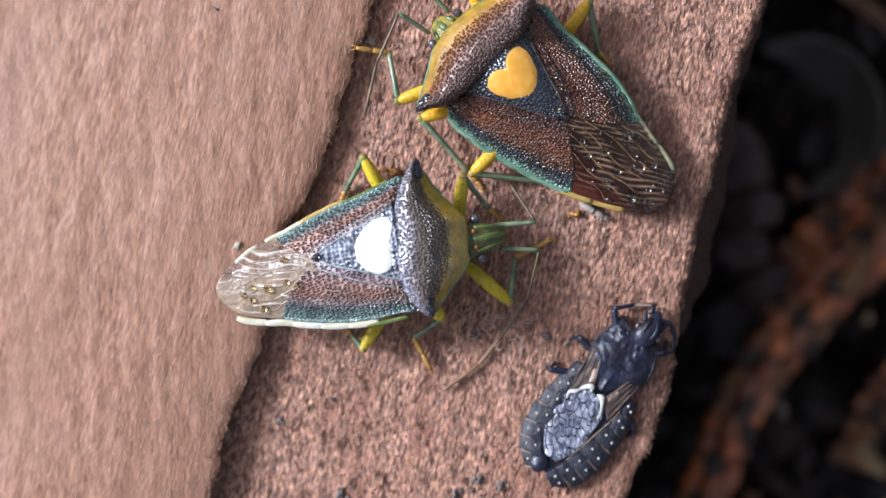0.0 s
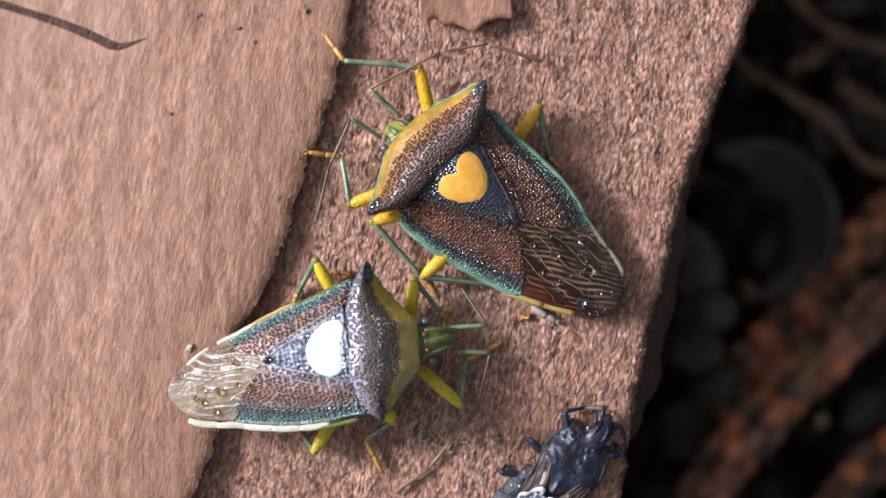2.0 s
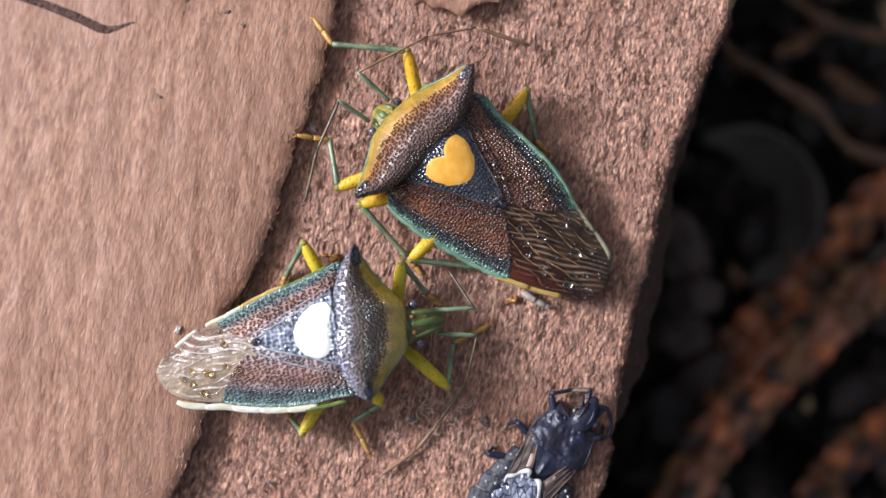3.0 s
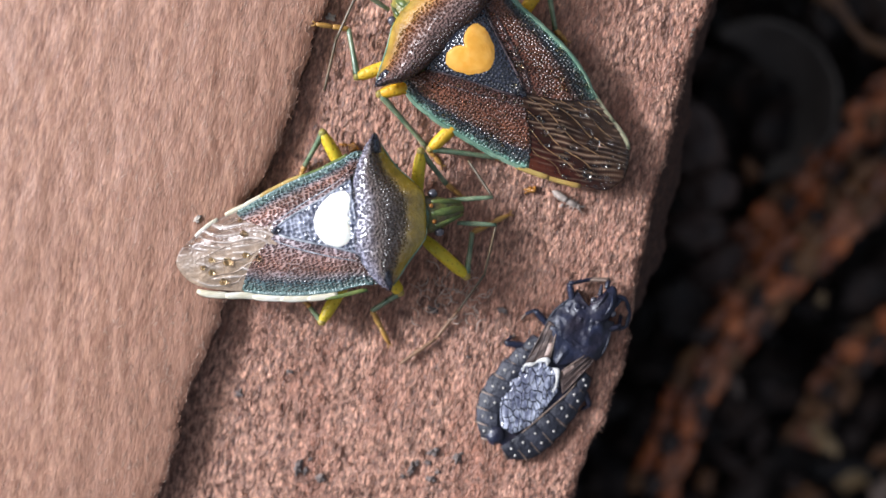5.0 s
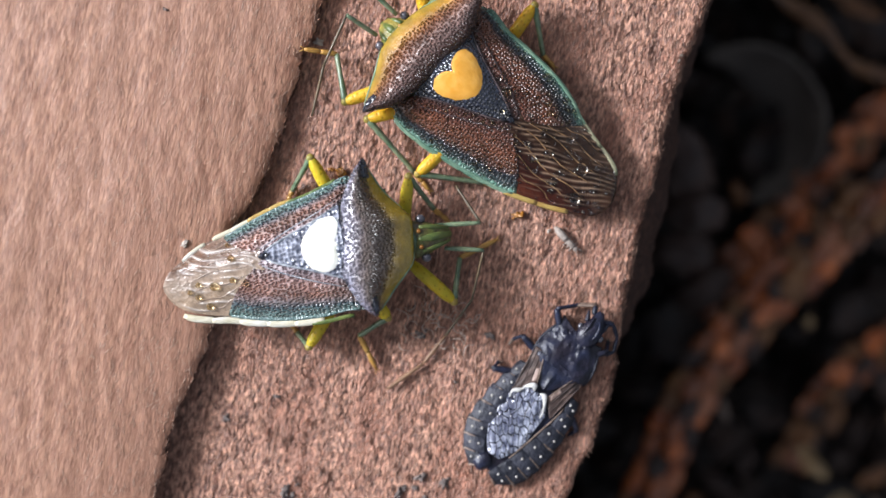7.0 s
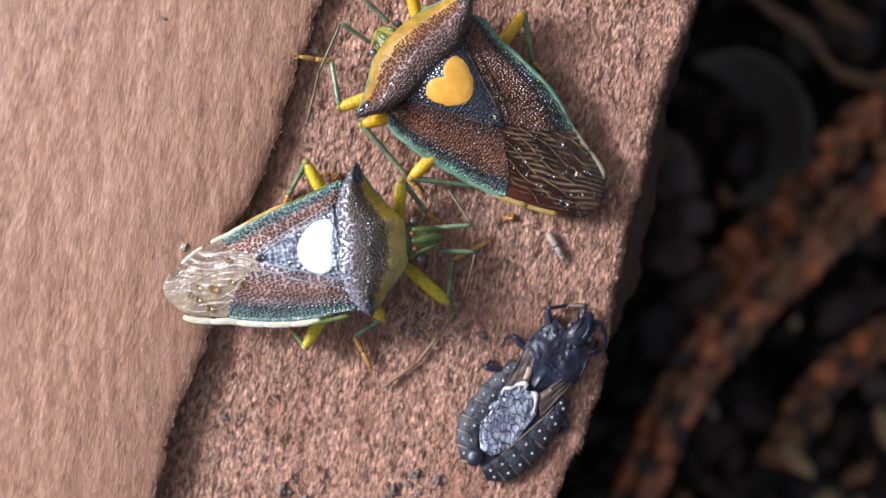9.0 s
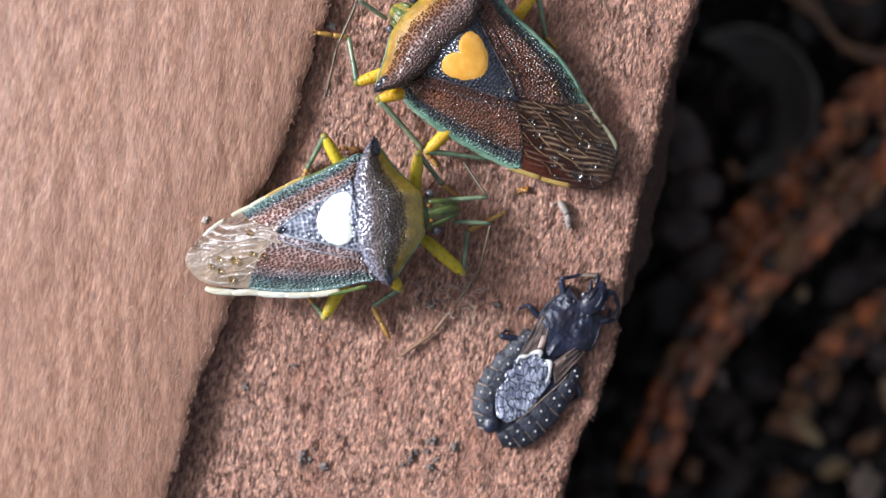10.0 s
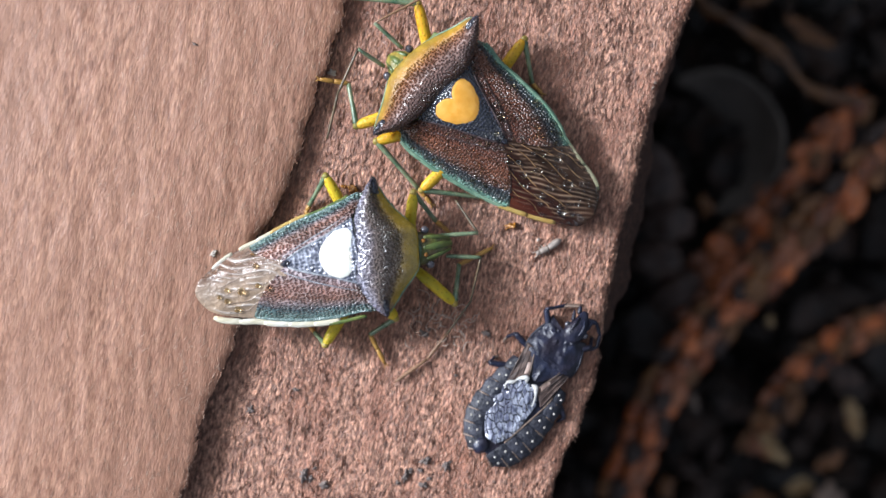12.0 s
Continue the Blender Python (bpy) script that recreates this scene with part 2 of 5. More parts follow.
band_mat = surface("yellow_band", [(0.28, 0.18, 0.025), (0.44, 0.33, 0.08), (0.19, 0.19, 0.04)], grain=1.4, patch=1.0, rough=0.35, bump=0.5, relief=7, depth=0.025, pits=((0.26, 0.16, 0.04), 8.0, 0.26))
amber_mat = surface("amber_strip", [(0.07, 0.026, 0.008), (0.20, 0.09, 0.028), (0.05, 0.018, 0.007)], grain=0.7, patch=0.35, rough=0.4, bump=0.4, relief=3, depth=0.1)
straw_mat = surface("straw_leaf", [(0.20, 0.125, 0.055), (0.52, 0.38, 0.20), (0.30, 0.15, 0.055)], grain=0.8, patch=0.4, rough=0.45, bump=0.4, relief=3, depth=0.1)
tibia_mat = surface("green_tibia", [(0.07, 0.13, 0.075), (0.25, 0.29, 0.17)], grain=1.6, rough=0.3, bump=0.3, spec=0.6, under=0.2)
tarsus_mat = surface("amber_tarsus", [(0.34, 0.16, 0.03), (0.50, 0.29, 0.07)], grain=2.0, rough=0.4)
feeler_mat = surface("dark_feeler", [(0.05, 0.045, 0.03), (0.16, 0.11, 0.06)], grain=1.0, rough=0.35)
feeler_brown_mat = surface("brown_feeler", [(0.16, 0.085, 0.045), (0.28, 0.16, 0.09)], grain=1.0, rough=0.45)
heart_orange_mat = surface("orange_heart", [(0.80, 0.36, 0.035), (0.90, 0.50, 0.11), (0.72, 0.33, 0.03)], grain=2.4, patch=0.9, rough=0.5, bump=0.4, relief=7, under=0.1)
heart_cream_mat = surface("cream_heart", [(0.84, 0.82, 0.68), (0.93, 0.92, 0.84), (0.80, 0.78, 0.70)], grain=2.0, patch=0.9, rough=0.45, bump=0.35, relief=6, under=0.1)
# both membranes carry the shine of their creases as a paler colour
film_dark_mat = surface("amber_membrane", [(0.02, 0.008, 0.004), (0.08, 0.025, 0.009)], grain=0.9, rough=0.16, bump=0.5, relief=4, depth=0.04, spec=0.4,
                        bands=[(0.0, (0.17, 0.105, 0.07)), (0.14, (0.085, 0.048, 0.03)), (0.36, (0.034, 0.017, 0.009)), (0.66, (0.030, 0.010, 0.006)), (0.86, (0.050, 0.009, 0.004)), (1.0, (0.08, 0.020, 0.008))], crest_shine=(0.34, 0.22, 0.14))
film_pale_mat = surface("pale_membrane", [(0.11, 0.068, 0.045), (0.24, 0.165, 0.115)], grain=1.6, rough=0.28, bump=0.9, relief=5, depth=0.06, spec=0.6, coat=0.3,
                        bands=[(0.0, (0.26, 0.19, 0.135)), (0.30, (0.28, 0.20, 0.135)), (0.52, (0.24, 0.175, 0.13)), (0.62, (0.15, 0.082, 0.052)), (0.85, (0.13, 0.075, 0.052)), (1.0, (0.24, 0.17, 0.13))], crest_shine=(0.50, 0.44, 0.40))
vein_dark_mat = surface("brown_vein", [(0.10, 0.048, 0.02), (0.38, 0.22, 0.10)], grain=1.6, rough=0.2, spec=0.7, coat=0.5, contrast=(0.38, 0.6))
vein_pale_mat = surface("pale_vein", [(0.20, 0.13, 0.085), (0.34, 0.25, 0.19)], grain=1.0, rough=0.2, spec=0.7, coat=0.5)
rim_pale_mat = surface("cream_rim", [(0.40, 0.37, 0.27), (0.72, 0.71, 0.69), (0.56, 0.50, 0.33)], grain=3.0, patch=0.7, stretch=(0.35, 1.6, 1), rough=0.35, bump=0.3, relief=6)
rim_amber_mat = surface("amber_rim", [(0.34, 0.20, 0.05), (0.46, 0.33, 0.10)], grain=1.4, rough=0.35, bump=0.2, relief=6)
eye_mat = surface("eye", [(0.03, 0.03, 0.04), (0.13, 0.12, 0.14)], grain=4, rough=0.2, spec=0.7)
slate_mat = surface("slate_black_cuticle", [(0.004, 0.005, 0.013), (0.024, 0.029, 0.060), (0.020, 0.016, 0.026)], grain=2.2, patch=0.9, rough=0.34, bump=0.8, relief=7, depth=0.05, spec=0.45)
plate_mat = surface("slate_plate", [(0.010, 0.011, 0.018), (0.045, 0.046, 0.062)], grain=2.6, rough=0.5, bump=1.0, relief=6, depth=0.07, spread=0.25, spec=0.4)
stud_mat = surface("pale_stud", [(0.34, 0.31, 0.28), (0.55, 0.52, 0.48)], grain=3, rough=0.5, bump=0.1)
tip_mat = surface("tan_edge", [(0.11, 0.075, 0.055), (0.26, 0.185, 0.145)], grain=3, rough=0.5, bump=0.4)
silver_mat = surface("silvery_membrane", [(0.12, 0.13, 0.20), (0.62, 0.65, 0.77), (0.08, 0.085, 0.13)], grain=3.4, patch=0.6, rough=0.2, bump=1.0, relief=5.0, depth=0.09, spec=0.8, coat=0.7, pits=((0.016, 0.017, 0.03), 3.9, 0.06, 1), contrast=(0.40, 0.60), turn=35, stretch=(0.6, 1.25, 1))
chalk_mat = surface("chalk_mark", [(0.36, 0.34, 0.32), (0.74, 0.73, 0.70)], grain=3, rough=0.6)
pink_mat = surface("pinkish_corium", [(0.020, 0.014, 0.014), (0.13, 0.085, 0.070)], grain=3.0, rough=0.5, bump=0.9, relief=6, stretch=(0.4, 1.5, 1), turn=-20, spec=0.4)
streak_mat = surface("pale_streak", [(0.20, 0.13, 0.105), (0.50, 0.37, 0.31)], grain=3.0, rough=0.4, bump=0.5, relief=6)
mite_mat = surface("grey_springtail", [(0.24, 0.19, 0.16), (0.44, 0.38, 0.33)], grain=5, rough=0.5, bump=0.4, relief=12)
crumb_mat = surface("dark_crumb", [(0.085, 0.066, 0.060), (0.24, 0.19, 0.17)], grain=5, rough=0.8, bump=0.9, relief=10)
pale_mat = surface("pale_crumb", [(0.40, 0.34, 0.28), (0.62, 0.56, 0.50)], grain=4, rough=0.7, bump=0.5, relief=10)
resin_mat = surface("amber_resin", [(0.30, 0.11, 0.015), (0.48, 0.22, 0.04)], grain=3, rough=0.25, spec=0.6)
silk_mat = surface("grey_silk", [(0.36, 0.27, 0.21), (0.55, 0.45, 0.38)], grain=3, rough=0.6)

water_mat = bpy.data.materials.new("water")
water_mat.use_nodes = True
wet = water_mat.node_tree.nodes["Principled BSDF"]
wet.inputs["Base Color"].default_value = (1, 0.97, 0.92, 1)
wet.inputs["Roughness"].default_value, wet.inputs["IOR"].default_value = 0.02, 1.33
wet.inputs["Transmission Weight"].default_value = 1.0

honey_mat = water_mat.copy()
honey_mat.name = "honey_drop"
honey_mat.node_tree.nodes["Principled BSDF"].inputs["Base Color"].default_value = (0.98, 0.84, 0.56, 1)


# ---- mesh helpers, in millimetres ----
def link(name, bm, material, smooth=True):
    bmesh.ops.scale(bm, vec=(MM, MM, MM), verts=bm.verts)
    bmesh.ops.recalc_face_normals(bm, faces=bm.faces)
    me = bpy.data.meshes.new(name)
    bm.to_mesh(me)
    bm.free()
    me.materials.append(material)
    me.polygons.foreach_set("use_smooth", [smooth] * len(me.polygons))
    return new(name, me)


def part(name, bm, material, parent, label="", smooth=True):
    ob = link(name, bm, material, smooth)
    ob.parent = parent
    return tagged(ob, label)


def holder(name, x, y, z, rx, ry, rz, label, category, group=""):
    ob = new(name)
    ob.empty_display_size = 0.001
    ob.matrix_basis = pose(x * MM, y * MM, z * MM, rx, ry, rz)
    return tagged(ob, label, category, group)


def line(pts, n):
    """A smooth curve of n points through pts."""
    pts = [Vector(p) for p in pts]
    if len(pts) == 2:
        return [pts[0].lerp(pts[1], i / (n - 1)) for i in range(n)]
    ext = [2 * pts[0] - pts[1]] + pts + [2 * pts[-1] - pts[-2]]
    out = []
    for i in range(n):
        s = i / (n - 1) * (len(pts) - 1)
        k = min(int(s), len(pts) - 2)
        t = s - k
        a, b, c, d = ext[k:k + 4]
        out.append(0.5 * (2 * b + (c - a) * t + (2 * a - 5 * b + 4 * c - d) * t * t + (3 * b - a - 3 * c + d) * t ** 3))
    return out


def tube(bm, pts, radii, sides=8, flat=1.0):
    """A closed tube along pts; radii are spread along it; flat squeezes it upwards."""
    n = len(pts)
    rs = np.interp(np.linspace(0, 1, n), np.linspace(0, 1, len(radii)), radii)
    rings = []
    for i in range(n):
        d = (pts[min(i + 1, n - 1)] - pts[max(i - 1, 0)]).normalized()
        side = d.cross(Vector((0, 0, 1)))
        side = side.normalized() if side.length > 1e-3 else Vector((1, 0, 0))
        up = side.cross(d)
        rings.append([bm.verts.new(pts[i] + float(rs[i]) * (math.cos(a) * side + flat * math.sin(a) * up))
                      for a in (2 * math.pi * k / sides for k in range(sides))])
    for r0, r1 in zip(rings, rings[1:]):
        for k in range(sides):
            bm.faces.new((r0[k], r0[(k + 1) % sides], r1[(k + 1) % sides], r1[k]))
    bm.faces.new(rings[0])
    bm.faces.new(rings[-1])
    return bm


def rod(pts, radii, n=12, sides=8, flat=1.0):
    return tube(bmesh.new(), line(pts, n), radii, sides, flat)


def plate(fn, nu, nv, thick, mark=None):
    """A closed curved plate: fn(u, v) gives its upper face, u and v from 0 to 1, which its material can read; mark gives it other values."""
    bm = bmesh.new()
    uv = bm.loops.layers.uv.new("across")
    top = [[bm.verts.new(fn(i / nu, j / nv)) for j in range(nv + 1)] for i in range(nu + 1)]
    low = [[bm.verts.new(v.co - Vector((0, 0, thick))) for v in row] for row in top]
    for i in range(nu):
        for j in range(nv):
            bm.faces.new((top[i][j], top[i + 1][j], top[i + 1][j + 1], top[i][j + 1]))
            bm.faces.new((low[i][j], low[i][j + 1], low[i + 1][j + 1], low[i + 1][j]))
    for i in range(nu):
        for j in (0, nv):
            bm.faces.new((top[i][j], low[i][j], low[i + 1][j], top[i + 1][j]))
    for j in range(nv):
        for i in (0, nu):
            bm.faces.new((top[i][j], top[i][j + 1], low[i][j + 1], low[i][j]))
    at = {}
    for i in range(nu + 1):
        for j in range(nv + 1):
            at[top[i][j]] = at[low[i][j]] = mark(i / nu, j / nv) if mark else (i / nu, j / nv)
    for f in bm.faces:
        for loop in f.loops:
            loop[uv].uv = at[loop.vert]
    bmesh.ops.remove_doubles(bm, verts=bm.verts, dist=1e-4)
    return bm


def lump(bm, x, y, z, rx, ry, rz, rough=0.0, detail=2, seed=0):
    """An uneven rounded body."""
    made = bmesh.ops.create_icosphere(bm, subdivisions=detail, radius=1.0)["verts"]
    for v in made:
        k = 1 + rough * noise.noise(v.co * 1.7 + Vector((seed, seed * 0.7, 0)))
        v.co = Vector((x + v.co.x * rx * k, y + v.co.y * ry * k, z + v.co.z * rz * k))
    return bm


def cells(name, verts, faces, material, label, category, kind="stuff"):
    me = bpy.data.meshes.new(name)
    me.from_pydata([(a * MM, b * MM, c * MM) for a, b, c in verts], [], faces)
    me.materials.append(material)
    me.polygons.foreach_set("use_smooth", [True] * len(me.polygons))
    return tagged(new(name, me), label, category, "", kind)


def wob(x, y, s, seed=0.0):
    return noise.noise(Vector((x * s, y * s, seed + 0.37)))


# ---- the bark: a lower sheet with a broken edge, and a raised layer over it ----
def edge_right(y):
    x = np.interp(y, [-34, -22, -14.5, -13.0, -11.6, -10.1, -8.9, -7.7, -5.8, -4.1, -2.5, -0.6, 1.3, 3.0, 4.6, 6.5, 11.1, 20, 30],
                  [1.5, 3.2, 5.5, 6.1, 6.7, 7.2, 7.42, 7.55, 7.85, 8.25, 8.6, 9.17, 9.52, 9.95, 10.55, 11.2, 13.1, 16, 19])
    return float(x) + 0.16 * wob(0, y, 1.1, 3) + 0.08 * wob(0, y, 4.0, 5)


def layer_line(y):
    return float(np.interp(y, [-34, -22, -15.6, -14.3, -12.2, -9.8, -7.9, -3.0, -1.8, -0.2, 1.9, 4.0, 6.2, 8.6, 11, 20, 30],
                           [-18, -15, -12.7, -12.2, -11.7, -10.75, -10.0, -8.9, -8.1, -7.4, -6.6, -5.95, -5.2, -4.5, -4.2, -2.5, 0]))


def edge_layer(y):
    return layer_line(y) + 0.20 * wob(0, y, 1.3, 8) + 0.10 * wob(0, y, 5.0, 9)


def rise(y):
    """The bark slopes up towards its free edge at the near end."""
    return 0.035 * max(0.0, min(1.0, (-5 - y) / 7))


def lower_z(x, y, edge=None):
    d = max(0.0, (edge_right(y) if edge is None else edge) - x)
    round_off = -0.22 * math.exp(-d / 0.16)
    return 0.10 * wob(x, y, 0.25, 1) + 0.07 * wob(x * 1.6, y * 0.6, 1.2, 2) + round_off + rise(y) * min(0.0, x - 3)


def layer_z(x, y, edge=None):
    d = max(0.0, (edge_layer(y) if edge is None else edge) - x)
    far = max(0.0, -7.9 + 0.42 * (y + 0.6) - x)
    return (0.72 - 3.0 * rise(y) + rise(y) * -8 * (1 - math.exp(-max(0.0, layer_line(y) - x) / 8)) - 0.03 * far ** 1.5 - 0.18 * math.exp(-d / 0.25) + 0.12 * wob(x, y, 0.22, 4) + 0.05 * wob(x * 1.6, y * 0.5, 1.0, 6)
            + 0.02 * wob(x * 1.8 + y * 0.4, y * 0.5, 2.2, 7) + 0.02 * wob(x - 0.25 * y, y * 0.14, 1.5, 19))


def sheet(name, rows, material, label, category):
    """A mesh from rows of equal length."""
    n = len(rows[0])
    verts = [p for row in rows for p in row]
    faces = [(i * n + j, i * n + j + 1, (i + 1) * n + j + 1, (i + 1) * n + j) for i in range(len(rows) - 1) for j in range(n - 1)]
    return cells(name, verts, faces, material, label, category, "structure")


YS = np.linspace(-30, 26, 420)
rows, side = [], []
for y in YS:
    xr = edge_right(y)
    rows.append([(x, y, lower_z(x, y, xr)) for x in np.linspace(edge_layer(y) - 2.5, xr, 210)])
    lip = lower_z(xr, y, xr)
    run = []
    jut = float(np.interp(y, [-12, -8.2, -7, -5, -2, 2, 5, 12], [0.15, 0.15, 0.9, 1.25, 1.25, 0.9, 0.55, 0.35]))
    for dx, dz in ((0, 0), (0.12, -0.2), (0.3, -0.6), (0.5, -1.1), (0.7, -1.7), (0.85, -2.4), (0.85, -3.1), (0.4, -4.0), (-0.6, -5.0), (-3, -5.4), (-12, -5.6), (-34, -5.6)):
        k = min(1.0, -dz)
        run.append((xr + dx * (jut if dx > 0 else 1.0) * (1.0 + 0.3 * wob(0, y, 0.5, 11)) + 0.22 * k * wob(dz * 2, y, 1.5, 12), y, lip + dz + 0.15 * k * wob(dz, y, 2.0, 14)))
    side.append(run)
bark = sheet("bark", rows, bark_mat, "flat sheet of reddish-brown fibrous bark, damp, with a broken edge", "bark")
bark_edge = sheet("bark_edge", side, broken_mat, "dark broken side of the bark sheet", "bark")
rows, side = [], []
for y in YS:
    xl = edge_layer(y)
    lip = layer_z(xl, y, xl)
    rows.append([(x, y, layer_z(x, y, xl)) for x in np.linspace(-36, xl, 200)])
    side.append([(xl + dx + 0.12 * k * wob(k * 3, y, 2.2, 17), y, lip * f - (1 - f) * 0.25)
                 for dx, f, k in ((0, 1, 0), (0.03, 0.85, 1), (-0.05, 0.6, 1), (-0.2, 0.35, 1), (-0.4, 0.1, 1), (-0.5, 0, 1))])
bark_layer = sheet("bark_layer", rows, outer_mat, "raised upper layer of pale reddish-brown bark over the lower sheet", "bark")
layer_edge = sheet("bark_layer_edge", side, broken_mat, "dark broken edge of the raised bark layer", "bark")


def strands(name, count, place, material, label, rise=1.0):
    """Short fibres lying on the bark along its grain."""
    r = random.Random(name)
    verts, faces = [], []
    for _ in range(count):
        x, y, zf, edge = place(r)
        a = radians(GRAIN + r.gauss(0, 20))
        ln, w, h = r.uniform(0.10, 0.45), r.uniform(0.009, 0.025), rise * r.uniform(0.015, 0.06)
        bend = r.gauss(0, 0.12)
        base = len(verts)
        for s, k in ((-0.5, 0.15), (-0.15, 1.0), (0.2, 1.0), (0.5, 0.1)):
            cx = x + math.cos(a) * s * ln - math.sin(a) * bend * s * s * ln
            cy = y + math.sin(a) * s * ln + math.cos(a) * bend * s * s * ln
            z = zf(cx, cy, edge)
            px, py = -math.sin(a) * w * k, math.cos(a) * w * k
            verts += [(cx + px, cy + py, z - 0.02), (cx, cy, z + h * (0.3 + 0.7 * k)), (cx - px, cy - py, z - 0.02)]
        for i in range(3):
            o = base + 3 * i
            faces += [(o, o + 1, o + 4, o + 3), (o + 1, o + 2, o + 5, o + 4)]
    return cells(name, verts, faces, material, label, "fibres")


def on_lower(r):
    y = r.uniform(-19, 14)
    lo, hi = edge_layer(y), edge_right(y)
    return lo + (hi - lo) * r.random() ** 0.85, y, lower_z, hi


def on_layer(r):
    y = r.uniform(-19, 14)
    lo = edge_layer(y)
    return lo - r.expovariate(1 / 5.0), y, layer_z, lo


strands("bark_fibres", 13000, on_lower, fibre_mat, "fine pale fibres lying along the grain of the lower bark sheet")
strands("layer_fibres", 3600, on_layer, outer_fibre_mat, "fine pale fibres on the raised bark layer", 0.45)


def on_edges(r):
    y = r.uniform(-19, 14)
    if r.random() < 0.85:
        e = edge_right(y)
        return e - abs(r.gauss(0, 0.12)) + 0.05, y, lower_z, e
    e = edge_layer(y)
    return e - abs(r.gauss(0, 0.10)) + 0.04, y, layer_z, e


strands("edge_fibres", 1500, on_edges, fibre_mat, "frayed pale fibres along the broken edges of the bark")


# ---- shield bugs ----
def profile(pts, t):
    """A smooth curve through (key, value) pairs, read at t."""
    run = line([(a, b, 0) for a, b in sorted(pts)], 12 * len(pts))
    return float(np.interp(t, [p.x for p in run], [p.y for p in run]))


class Back:
    """The outline and the height of a shield bug's back. sides: x, width to its left, width to its right; lift and tilt: how it stands."""

    def __init__(self, sides, reach, lift, tilt, pitch):
        self.left = [(x, a) for x, a, _ in sides]
        self.right = [(x, b) for x, _, b in sides]
        self.reach, self.lift, self.tilt, self.pitch = reach, lift, tilt, pitch
        xs = np.linspace(-9, 4, 120)
        self.table = (xs, [profile(self.left, x) for x in xs], [profile(self.right, x) for x in xs])

    def width(self, x, sgn):
        return float(np.interp(x, self.table[0], self.table[1 if sgn > 0 else 2]))

    def rest(self, x, y):
        return self.lift + self.tilt * y + self.pitch * x

    def edge(self, x, sgn, out=0.0, up=0.0):
        y = sgn * (self.width(x, sgn) + out)
        k = x * self.reach if x < 0 else x
        return Vector((x, y, float(np.interp(k, [-9, -6, -3, 1.5, 3.2], [0.85, 0.95, 1.15, 1.4, 1.4])) + up + self.rest(x, y)))

    def z(self, x, y):
        k = x * self.reach if x < 0 else x
        zc = float(np.interp(k, [-9, -7.5, -6, -4, -2.5, 0, 1.1, 2.2, 3.2], [0.98, 1.15, 1.42, 1.78, 2.05, 2.4, 2.5, 2.25, 1.75]))
        zm = float(np.interp(k, [-9, -6, -3, 1.5, 3.2], [0.85, 0.95, 1.15, 1.4, 1.4]))
        s = min(1.0, abs(y) / max(0.05, self.width(x, 1 if y > 0 else -1)))
        return zm + (zc - zm) * (1 - s ** 1.8) + self.rest(x, y)


